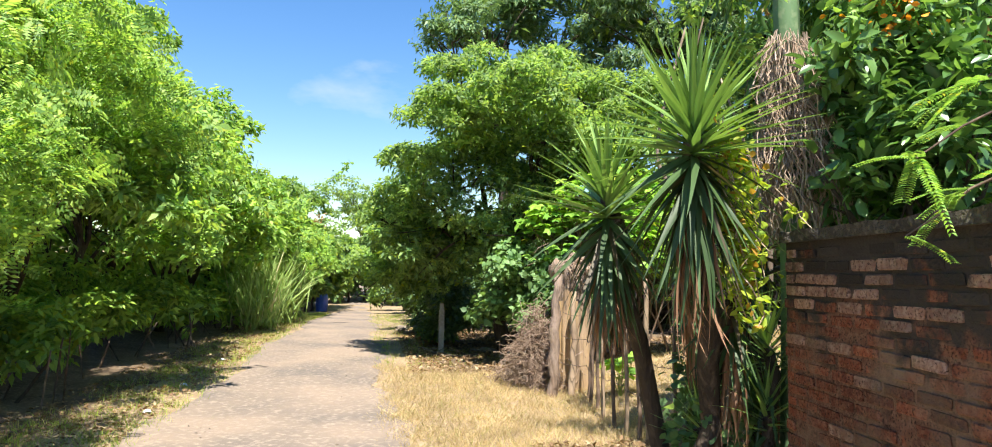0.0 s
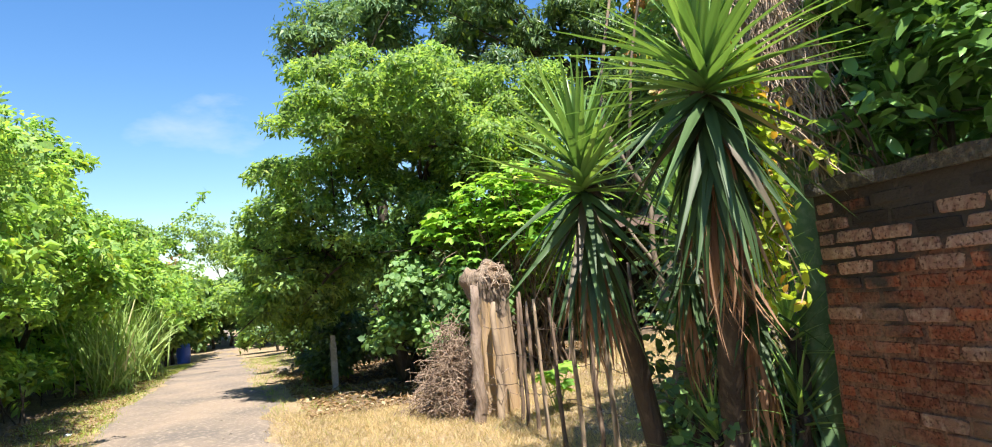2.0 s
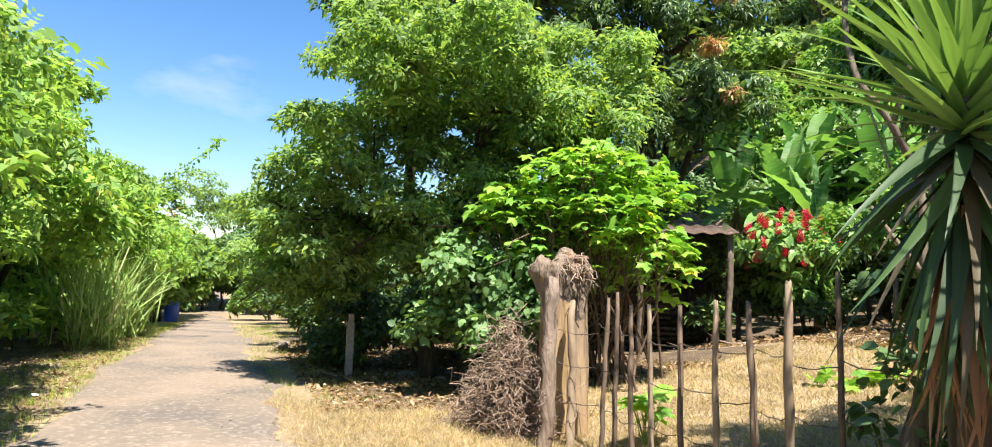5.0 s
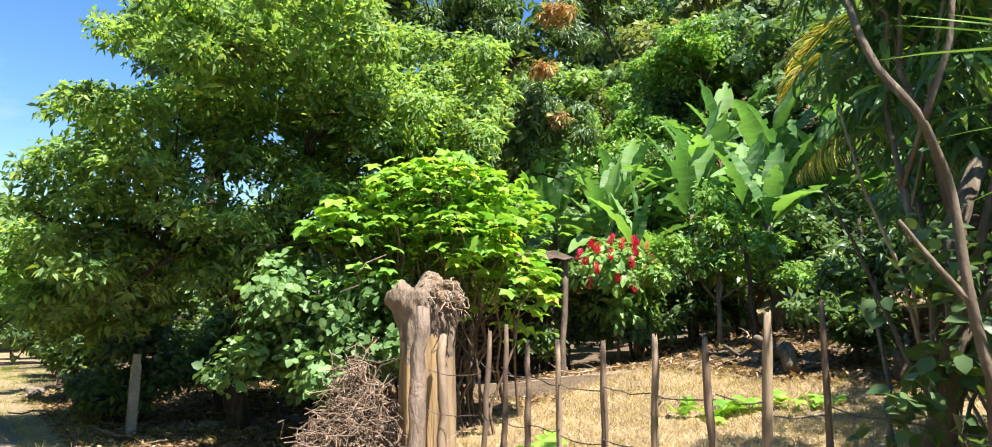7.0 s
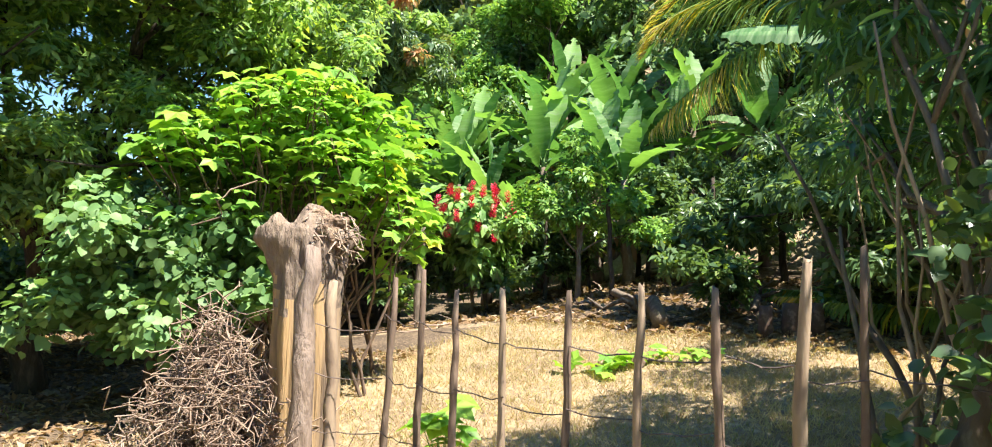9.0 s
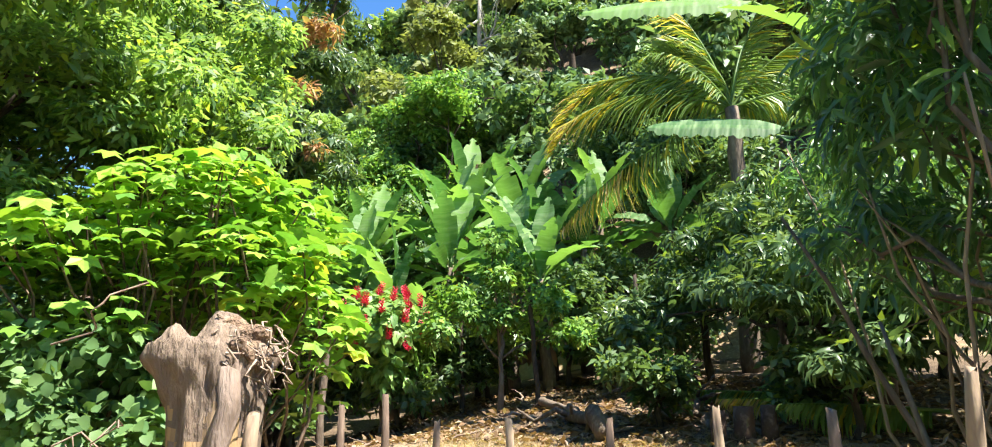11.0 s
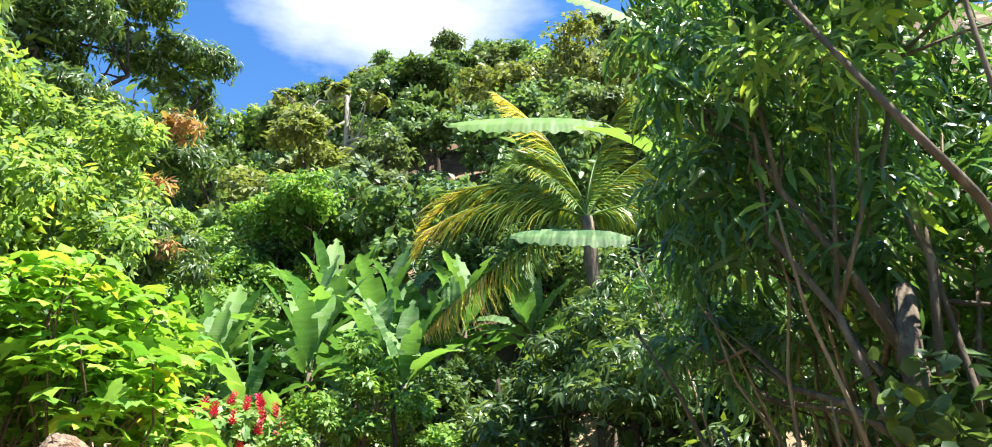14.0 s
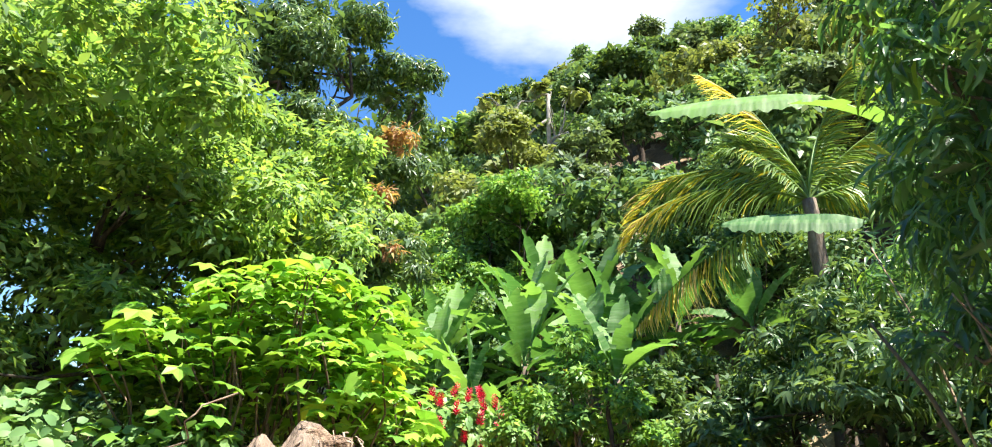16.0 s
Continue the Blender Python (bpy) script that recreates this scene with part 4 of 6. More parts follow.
tree("leafy_tree", "tall leafy tree behind the fruit tree", (3.6, 20.6, 0.2),
     [(1.9, 18.8, 8.2, 0.9, 0.9, 0.6), (3.2, 19.6, 8.9, 1.6, 1.5, 1.2), (4.8, 19.8, 9.6, 1.8, 1.7, 1.5), (5.4, 19.4, 7.4, 1.8, 1.6, 1.5), (3.4, 19.8, 6.6, 1.8, 1.6, 1.5), (6.6, 19.4, 9.0, 1.4, 1.4, 1.2)],
     2200, 11, 0.2, 0.3, M_DEEP, M_DARKBARK, 0.2, 309, 0.14, RHOMB, 0.5, 8)
tree("mango_tree", "tall dark mango tree with rusty young leaves", (10.6, 19.2, float(land(10.6, 19.2))),
     drawn_in([(12.6, 26.0, 15.5, 2.6, 2.4, 2.2), (15.4, 25.6, 17.5, 2.8, 2.6, 2.2), (18.2, 24.8, 16.5, 2.0, 2.0, 1.6), (13.4, 25.2, 11.6, 2.4, 2.2, 2.4), (16.4, 24.6, 12.4, 2.2, 2.2, 2.4), (15.0, 24.2, 8.6, 2.2, 2.0, 2.4), (12.0, 24.2, 8.0, 2.2, 2.0, 2.4), (17.2, 23.8, 8.6, 1.8, 1.8, 2.4), (10.2, 25.0, 12.5, 2.0, 2.0, 2.2), (9.4, 24.0, 8.5, 2.0, 2.0, 2.4)], 0.64),
     3300, 13, 0.21, 0.22, M_MANGO, M_DARKBARK, 0.24, 302, 0.12, LANCE, 0.75, 12, under=0.3)
for spot, wide in (((9.9, 15.6, 8.5), 0.42), ((10.3, 16.0, 6.2), 0.26), ((9.3, 15.4, 7.0), 0.24)):
    rusty = thing("young_leaf_clump", "rusty orange clump of young leaves on the mango tree", "foliage", spot, "young leaf clumps of the mango tree")
    part("foliage", crown("foliage", [(*spot, wide, wide, wide * 0.8)], int(80 * wide), 10, 0.1, 0.19, 0.24, M_RUSTLEAF, np.random.default_rng(int(spot[2] * 10)), LANCE, 0.7, base=spot), rusty)

# the near mango by the fence, with hanging dark leaves
tree("mango_tree", "dark glossy mango tree with hanging leaves at the fence", (2.62, 5.82, 0.0),
     [(4.2, 5.8, 2.7, 0.9, 0.9, 0.8), (4.7, 5.2, 3.6, 1.2, 1.3, 1.1), (3.8, 5.8, 3.4, 0.8, 0.8, 0.9), (5.5, 5.5, 2.4, 1.1, 1.1, 1.0), (4.0, 4.8, 4.4, 1.2, 1.2, 1.0), (3.5, 5.1, 2.5, 0.7, 0.7, 0.6),
      (5.6, 4.5, 3.2, 1.3, 1.3, 1.5), (4.0, 5.9, 4.4, 0.8, 0.8, 0.8), (5.0, 4.2, 1.8, 1.0, 1.0, 0.9), (5.2, 5.6, 4.6, 1.0, 1.0, 0.9), (6.4, 5.6, 3.4, 1.1, 1.1, 1.5), (4.8, 6.3, 3.3, 0.5, 0.4, 0.6), (5.2, 6.35, 2.5, 0.5, 0.4, 0.45), (6.8, 6.4, 2.5, 0.7, 0.55, 0.7), (7.6, 6.6, 3.4, 0.8, 0.6, 0.9)],
     1900, 12, 0.17, 0.2, M_MANGONEAR, M_BARK, 0.08, 303, 0.11, LANCE, 0.85, 14, trunk_top=(3.3, 5.5, 2.3), fork=0.27, under=0.4, depth=0.35, inner=0)

tree("shade_tree", "low dark broad-leaved tree at the back of the yard", (9.7, 6.4, float(land(9.7, 6.4))),
     [(8.9, 7.3, 2.6, 0.9, 0.9, 0.7), (9.6, 6.3, 3.2, 1.0, 1.0, 0.8), (10.4, 7.5, 2.9, 1.0, 1.0, 0.9), (9.0, 5.7, 2.3, 0.9, 0.9, 0.8), (10.6, 6.0, 3.8, 1.0, 1.0, 0.8), (8.6, 6.4, 1.8, 0.7, 0.7, 0.5), (11.2, 8.6, 2.7, 1.0, 1.0, 0.8), (11.4, 9.8, 2.4, 0.9, 0.9, 0.6), (11.2, 7.9, 3.9, 0.8, 0.8, 0.6), (11.8, 8.8, 3.5, 0.9, 0.9, 0.6), (12.7, 8.0, 4.5, 0.7, 0.8, 0.9)],
     1050, 12, 0.19, 0.28, M_MANGO, M_DARKBARK, 0.07, 307, 0.1, LANCE, 0.6, 8)


def limb_path(pts, r0, r1, bark, t, name="limb"):
    p = np.asarray(pts, float)
    s = np.linspace(0, len(p) - 1, 4 * len(p))
    q = np.stack([np.interp(s, np.arange(len(p)), p[:, k]) for k in range(3)], 1)
    q[1:-1] = (q[:-2] + 2 * q[1:-1] + q[2:]) / 4
    v, f = tube_arrays(q - np.asarray(t.location), np.linspace(r0, r1, len(q)), 8, np.random.default_rng(len(q)), 0.05)
    return part(name, mesh_of(name, v, f, bark, True), t)


near_mango = [o for o in bpy.data.objects if o.name.startswith("mango_tree") and o.location.x < 4][0]
rng = np.random.default_rng(306)
for k in range(34):
    x0, y0 = rng.uniform(3.4, 5.2), rng.uniform(4.4, 6.0)
    a0 = np.array([x0, y0, float(land(x0, y0)) - 0.05])
    e0 = a0 + np.array([rng.normal(0, 0.5), rng.normal(0, 0.5), rng.uniform(1.6, 3.2)])
    v, f = tube_arrays(bent(a0, e0, 7, rng, 0.05) - np.array(near_mango.location), np.linspace(0.022, 0.007, 7) * rng.uniform(0.6, 1.3), 6)
    part("shoot", mesh_of("shoot", v, f, M_PALEBARK if k % 3 else M_BARK, True), near_mango)


forked = thing("forked_tree", "slender pale-barked forked tree at the fence", "tree", (2.68, 5.16, 0.0))
limb_path([(2.68, 5.16, -0.1), (2.64, 5.2, 0.85), (2.54, 5.3, 1.35), (2.5, 5.33, 1.65), (2.56, 5.38, 2.05), (2.41, 5.42, 2.33), (2.36, 5.55, 2.54), (2.4, 5.65, 2.78), (2.5, 5.75, 3.1), (2.8, 5.95, 3.9)], 0.024, 0.012, M_BARK, forked, "trunk")
limb_path([(2.5, 5.33, 1.6), (2.44, 5.42, 1.75), (2.4, 5.52, 1.92)], 0.014, 0.008, M_BARK, forked)
limb_path([(2.43, 5.42, 2.3), (2.42, 5.3, 2.6), (2.46, 5.28, 3.0), (2.6, 5.2, 3.7)], 0.014, 0.008, M_BARK, forked)
part("crown", crown("crown", [(3.0, 6.1, 4.3, 0.6, 0.6, 0.5), (2.7, 5.0, 4.2, 0.7, 0.7, 0.5), (3.1, 5.6, 3.3, 0.5, 0.5, 0.5)], 200, 9, 0.12, 0.1, 0.4, M_TREE, np.random.default_rng(5), OVAL, 0.4, base=(2.68, 5.16, 0), inner=0), forked)
trunk_vine = tree("trunk_vine", "round-leaved vine climbing the mango trunk", (2.8, 5.7, 0),
     [(2.85, 5.65, 0.9, 0.3, 0.3, 0.6), (2.95, 5.5, 1.6, 0.35, 0.35, 0.5), (2.75, 5.5, 0.5, 0.3, 0.3, 0.4)], 110, 6, 0.09, 0.75, M_MANGO, M_STICK, 0.012, 304, 0.09, OVAL, 0.4, 3, category="climbing plant")


# ---- lime-green bush behind the dead trunk ----
def palmate(name, mat):
    """Five-lobed leaf, one metre across, slightly cupped."""
    v, f = [(0, 0, 0.04)], []
    tips = 5
    for i in range(tips * 2):
        q = radians(-130 + 260 * i / (tips * 2 - 2))
        r = (0.6 if i % 2 == 0 else 0.4)
        v.append((r * math.cos(q) + 0.05, r * math.sin(q), -0.16 * r if i % 2 == 0 else 0.03))
    v.append((-0.12, 0, 0.02))
    m = len(v)
    ring = list(range(1, m))
    for a, b in zip(ring, ring[1:] + ring[:1]):
        f.append((0, a, b))
    return mesh_of(name, v, f, mat)


PALMATE = (np.array([(0, 0, 0.04)] + [((0.6 if i % 2 == 0 else 0.38) * math.cos(radians(-130 + 32.5 * i)) + 0.1, (0.6 if i % 2 == 0 else 0.38) * math.sin(radians(-130 + 32.5 * i)), -0.1 if i % 2 == 0 else 0.03) for i in range(9)]),
           np.array([(0, i, i + 1, i + 1) for i in range(1, 9)]))


def lime_bush(at, lobes, n_single, n_mass, seed, size, label):
    rng = np.random.default_rng(seed)
    at = np.asarray(at, float)
    t = thing("leafy_bush", label, "bush", at)
    shared = [palmate("leaf", M_CHAYA) for _ in range(2)]
    pieces = []
    c, d = on_lobes(lobes, n_single, rng, 0.25, 0.2)
    for k in range(64):
        e = c[rng.integers(0, len(c))]
        b0 = at + rng.normal(0, 0.45, 3) * (1, 1, 0)
        pieces.append(tube_arrays(bent(b0, e, 7, rng, 0.05) - at, np.linspace(0.02, 0.007, 7), 5, cap=False))
    for v, f in pieces:
        part("cane", mesh_of("cane", v, f, M_STICK, True), t)
    for p, o in zip(c, d):
        way = Vector((o[0], o[1], -0.4 + rng.normal(0, 0.15))) + Vector(rng.normal(0, 0.25, 3)) * 0.8
        s = size * rng.uniform(0.6, 1.25)
        part("leaf", shared[int(rng.integers(0, 2))], t, "", aim(p - at, way, s, s, rng.normal(0, 0.22)))
    c, d = on_lobes(lobes, n_mass, rng, 0.6, 0.4)
    way = d * (1, 1, 0.2) + rng.normal(0, 0.5, d.shape) * (1, 1, 0.3)
    nrm = np.array([0, 0, 0.9]) + d * 0.5 + rng.normal(0, 0.22, d.shape)
    L = size * rng.uniform(0.5, 1.1, n_mass)
    tagged(part("foliage", leaves("foliage", c - at, way, nrm, L, L, PALMATE, M_CHAYAREST), t), kind="stuff")
    return t


lime_bush((4.3, 11.6, 0.1), [(4.0, 11.2, 2.85, 0.95, 0.9, 0.55), (4.7, 11.0, 2.6, 0.65, 0.7, 0.6), (3.2, 11.6, 2.3, 0.8, 0.8, 0.6), (4.4, 10.7, 2.0, 0.7, 0.6, 0.5), (4.9, 10.9, 1.8, 0.5, 0.5, 0.6), (3.9, 10.6, 2.4, 0.6, 0.5, 0.4)],
          298, 1150, 401, 0.225, "lime-green bush with big lobed leaves on thin canes")
tree("vine_bush", "shrub smothered in round grey-green vine leaves", (2.9, 11.9, 0),
     [(2.6, 11.7, 1.6, 0.7, 0.7, 0.6), (2.9, 11.4, 1.0, 0.7, 0.6, 0.6), (3.3, 11.2, 1.4, 0.6, 0.6, 0.6), (2.3, 12.1, 0.9, 0.6, 0.6, 0.6)],
     520, 8, 0.1, 0.85, M_ROUND, M_DARKBARK, 0.05, 402, 0.13, OVAL, 0.4, 0, category="bush")


# ---- red-flowering shrub ----
def red_shrub(at):
    rng = np.random.default_rng(55)
    at = np.asarray(at, float)
    lobes = [(at[0] - 0.05, at[1], at[2] + 1.62, 0.84, 0.84, 0.78), (at[0], at[1] - 0.2, at[2] + 1.05, 0.5, 0.5, 0.4)]
    t = tree("flowering_shrub", "shrub with broad green leaves and upright red flower spikes", at, lobes, 300, 9, 0.22, 0.44, M_SHRUB, M_STICK, 0.04, 56, 0.09, LANCE, 0.55, 4, category="shrub", split=0)
    spike = []
    for k in range(46):
        s = k / 46
        q = k * 2.4
        spike.append(((0.03 * math.cos(q), 0.03 * math.sin(q), 0.24 * s), (math.cos(q), math.sin(q), 0.9), 0.085 * (1 - 0.6 * s)))
    pos = np.array([a for a, _, _ in spike])
    way = np.array([b for _, b, _ in spike], float)
    L = np.array([c for _, _, c in spike])
    data = leaves("flower_spike", pos, way, way * (-1, -1, 1), L, L * 0.6, OVAL, M_RED)
    for k in range(22):
        q, el = 2.5 + 3.0 * ((k * 0.618) % 1), -0.45 + 1.6 * (k / 22)
        p = np.array([-0.05 + 0.86 * math.cos(q) * math.cos(el), 0.86 * math.sin(q) * math.cos(el), 1.66 + 0.74 * math.sin(el)])
        part("flower_spike", data, t, "red flower spike", pose(*p, rng.normal(0, 12), rng.normal(0, 12), rng.uniform(0, 360)))
    return t


red_shrub((9.75, 13.65, float(land(9.75, 13.65)) - 0.05))


# ---- bananas ----
def banana_blade(name, length, width, arch, seed, torn=0.22, lift=1.0, mat=M_BANANA):
    rng = np.random.default_rng(seed)
    n = 16
    v, f = [], []
    for i in range(n + 1):
        s = i / n
        g = max(0.0, (s - 0.14) / 0.86)
        w = max(0.012, width * 0.5 * min(1, (g * 3.4) ** 0.6) * (1 - max(0, (g - 0.5) / 0.5) ** 2.2) ** 0.8)
        x, z = length * s * math.cos(arch * s * 0.5), length * (0.12 * s - arch * 0.42 * s * s)
        ripple = 0.01 * math.sin(i * 2.1 + seed)
        v += [(x, -w, z + 0.32 * w * lift + ripple), (x, -0.5 * w, z + 0.2 * w * lift), (x, 0, z), (x, 0.5 * w, z + 0.2 * w * lift), (x, w, z + 0.32 * w * lift - ripple)]
    for i in range(n):
        tear = [rng.random() < torn, False, False, rng.random() < torn]
        for j in range(4):
            a = i * 5 + j
            if not tear[j]:
                f.append((a, a + 1, a + 6, a + 5))
    return mesh_of(name, v, f, mat, True)


BLADES = [banana_blade("leaf", 1, 0.25, a, 600 + k) for k, a in enumerate((0.25, 0.5, 0.8, 1.1, 1.5))]


def banana_plant(at, height, n, length, seed, label="banana plant with broad split green leaves"):
    rng = np.random.default_rng(seed)
    t = thing("banana_plant", label, "banana plant", at, "banana grove")
    p = bent((0, 0, -0.1), (rng.normal(0, 0.1), rng.normal(0, 0.1), height), 6, rng, 0.03)
    v, f = tube_arrays(p, np.linspace(0.14, 0.07, 6), 9, rng, 0.04)
    part("stem", mesh_of("stem", v, f, M_BARK, True), t)
    for i in range(n):
        s = i / n
        q = i * 2.4 + rng.normal(0, 0.3)
        el = radians(74 - 72 * s + rng.normal(0, 10))
        way = (math.cos(q) * math.cos(el), math.sin(q) * math.cos(el), math.sin(el))
        L = length * rng.uniform(0.8, 1.1)
        part("leaf", BLADES[min(4, int(s * 4 + rng.random() * 1.5))], t, "", aim(p[-1] - np.array([0, 0, 0.25 * s]), way, L, L, rng.normal(0, 0.4)))
    dead = []
    for i in range(7):
        q = rng.uniform(0, 6.28)
        a = p[-1] - np.array([0, 0, 0.2])
        e = np.array([a[0] + 0.25 * math.cos(q), a[1] + 0.25 * math.sin(q), a[2] - rng.uniform(0.8, 1.6)])
        b = bent(a, e, 6, rng, 0.03)
        for c in range(5):
            dead.append((b[c], b[c + 1] - b[c]))
    pos = np.array([a for a, _ in dead])
    way = np.array([b for _, b in dead])
    part("dead_leaves", leaves("dead_leaves", pos, way, rng.standard_normal(way.shape), np.linalg.norm(way, axis=1) * 1.3, np.full(len(pos), 0.16), OVAL, M_DRYLEAF), t, "brown hanging dead leaves")
    return t


for k, (x, y_, h, n, L) in enumerate([(14.0, 17.2, 3.2, 11, 2.7), (12.4, 16.4, 2.5, 11, 2.4), (15.2, 15.6, 3.4, 11, 2.7), (13.4, 14.6, 2.7, 10, 2.5), (16.4, 14.2, 3.4, 10, 2.6), (12.6, 18.4, 2.8, 10, 2.4), (14.6, 12.9, 2.9, 10, 2.4), (17.5, 16.6, 3.6, 10, 2.7), (11.8, 14.9, 1.9, 9, 2.0), (12.9, 12.7, 2.2, 9, 2.1), (14.0, 11.6, 2.4, 9, 2.2), (12.0, 11.6, 1.8, 8, 1.9), (15.6, 11.8, 3.0, 9, 2.4), (15.0, 9.9, 2.6, 9, 2.1)]):
    banana_plant((x, y_, float(land(x, y_))), h + 0.25, n + 3, L * 0.95, 620 + k)
garden_banana = banana_plant((4.9, 3.5, float(land(4.9, 3.5))), 2.5, 8, 1.9, 650, "banana plant with a dry arching leaf behind the wall")
for way in ((-0.5, 0.75, 0.55), (-0.9, 0.2, 0.3)):
    part("dry_leaf", banana_blade("dry_leaf", 1, 0.2, 1.3, 651, 0.3, 1.0, M_DRYLEAF), garden_banana, "brown dry arching leaf", aim((0, 0, 2.7), way, 1.7, 1.7, 0.3))
tree("citrus_tree", "small light-green leafy tree in front of the bananas", (10.0, 11.6, float(land(10.0, 11.6))),
     [(9.9, 11.6, 3.7, 0.3, 0.3, 0.35), (10.0, 11.5, 3.2, 0.45, 0.45, 0.4), (10.5, 11.0, 2.8, 0.55, 0.5, 0.35), (9.5, 12.1, 2.7, 0.5, 0.5, 0.35), (10.2, 11.7, 2.5, 0.7, 0.6, 0.3), (10.9, 10.7, 2.3, 0.4, 0.4, 0.28), (9.2, 12.3, 2.3, 0.4, 0.4, 0.28)], 460, 11, 0.12, 0.5, M_FRESH, M_BARK, 0.05, 640, 0.12, RHOMB, 0.4, 6)


# ---- coconut palm ----
def palm_frond(length, droop, seed, mat, share=1.0, tip=None, hang=-0.9):
    rng = np.random.default_rng(seed)
    n = 44
    s = np.linspace(0, 1, n)
    x = length * s * np.cos(droop * s * 0.75)
    z = length * (0.25 * s - droop * 0.52 * s * s)
    ridge = np.stack([x, 0 * s, z], 1)
    rach = tube_arrays(ridge, np.linspace(0.03, 0.005, n), 5, cap=False)
    pos, way, L = [], [], []
    for i in range(5, n):
        for side in (-1, 1):
            for sub in (0, 0.5):
                if rng.random() > share:
                    continue
                fr = (i + sub) / n
                L.append(length * 0.25 * math.sin(math.pi * min(0.97, 0.12 + 0.83 * fr)) * rng.uniform(0.85, 1.1))
                pos.append(ridge[i])
                way.append((0.5 + 0.5 * fr, side * (0.62 - 0.25 * fr), hang * (0.75 + 0.5 * rng.random())))
    way = np.array(way)
    lv = leaves("leaflets", np.array(pos), way, np.array([0, 0, 1.0]) + rng.normal(0, 0.25, way.shape), np.array(L), np.full(len(L), 0.05), BLADE, mat)
    gold = None
    if tip:
        pos = np.array(pos)
        far = pos[:, 0] / length + rng.normal(0, 0.1, len(pos)) > 0.5
        up = np.array([0, 0, 1.0]) + rng.normal(0, 0.25, way.shape)
        L = np.array(L)
        gold = leaves("leaflets", pos[far], way[far], up[far], L[far], np.full(far.sum(), 0.048), BLADE, tip)
        lv = leaves("leaflets", pos[~far], way[~far], up[~far], L[~far], np.full((~far).sum(), 0.048), BLADE, mat)
    return mesh_of("frond", rach[0], rach[1], M_FROND, True), lv, gold


def coconut_palm(at, height):
    rng = np.random.default_rng(71)
    t = thing("coconut_palm", "coconut palm with green and yellowing arching fronds", "palm tree", at)
    v, f = tube_arrays(bent((0, 0, -0.2), (0, 0, height), 12, rng, 0.03), np.linspace(0.2, 0.13, 12) * (1 + 0.05 * (np.arange(12) % 2)), 10, rng, 0.03)
    part("trunk", mesh_of("trunk", v, f, M_BARK, True), t)
    for i in range(6):
        q = radians(-90 + 130 * ((i * 0.618) % 1))
        el = radians(66 - 12 * i)
        pair = palm_frond(3.2, 0.45 + 0.06 * i, 700 + i, M_FROND)
        m = Matrix.Translation((0, 0, height)) @ Matrix.Rotation(q, 4, "Z") @ Matrix.Rotation(-el, 4, "Y")
        fr = part("frond", pair[0], t, "", m)
        tagged(part("frond_blade", pair[1], fr), kind="stuff")
    for j, (az, el_, dr, lg) in enumerate(((98, 32, 1.25, 5.0), (106, 12, 1.05, 4.8), (100, -32, 0.5, 4.5), (84, 64, 0.55, 4.4), (98, 74, 1.5, 3.2), (150, 30, 1.0, 3.0))):
        pair = palm_frond(lg, dr, 730 + j, M_FROND, tip=M_FRONDYELLOW if j < 4 else None, hang=-0.95 if el_ < 50 else -0.4)
        fr = part("frond", pair[0], t, "", Matrix.Translation((0, 0, height)) @ Matrix.Rotation(radians(az), 4, "Z") @ Matrix.Rotation(-radians(el_), 4, "Y"))
        tagged(part("frond_blade", pair[1], fr), kind="stuff")
        if pair[2]:
            tagged(part("golden_tip", pair[2], fr, "golden yellow leaflets"), kind="stuff")
    return t


coconut_palm((13.9, 8.35, float(land(13.9, 8.35))), 5.2)

# ---- the banana plant that holds its leaves over the yard ----
lone = banana_plant((10.3, 6.3, float(land(10.3, 6.3))), 4.6, 2, 2.2, 660, "tall banana plant with long leaves held out level")
foot = np.array(lone.location)
def level_blade():
    """Uncut leaf: one half lies nearly flat, the other hangs in shallow ripples below the midrib."""
    v, f, n = [], [], 40
    for i in range(n + 1):
        s = i / n
        w = max(0.003, 0.125 * min(1, (s * 5) ** 0.6) * (1 - max(0, (s - 0.55) / 0.45) ** 2.6) ** 0.7)
        z = 0.05 * s - 0.09 * s * s
        rip = 0.012 * math.sin(i * 1.9) + 0.008 * math.sin(i * 0.83 + 1)
        v += [(s, -0.75 * w, z + 0.85 * w), (s, -0.4 * w, z + 0.48 * w), (s, -0.012, z + 0.004), (s, 0, z - 0.01), (s, 0.012, z + 0.002),
              (s, 0.3 * w, z - 0.4 * w + rip * 0.4), (s, 0.45 * w, z - 0.95 * w + rip)]
    for i in range(n):
        for j in range(6):
            a = i * 7 + j
            f.append((a, a + 1, a + 8, a + 7))
    return mesh_of("leaf", v, f, M_BANANA, True)


WHOLE = level_blade()
for root, tip in (((10.38, 7.41, 7.17), (9.8, 9.99, 7.46)), ((9.01, 7.04, 4.62), (8.73, 8.73, 4.88)), ((9.4, 6.4, 8.14), (9.26, 7.96, 9.3))):
    root, tip = np.array(root), np.array(tip)
    L = float(np.linalg.norm(tip - root))
    part("leaf", WHOLE, lone, "", aim(root - foot, tip - root + (0, 0, 0.02), L, L * 1.1, 0.12))
    limb_path([foot + (0, 0, 4.4), (foot + (0, 0, 4.4) + root) / 2 + (0, 0, 0.3), root], 0.045, 0.025, M_CANE, lone, "leaf_stalk")

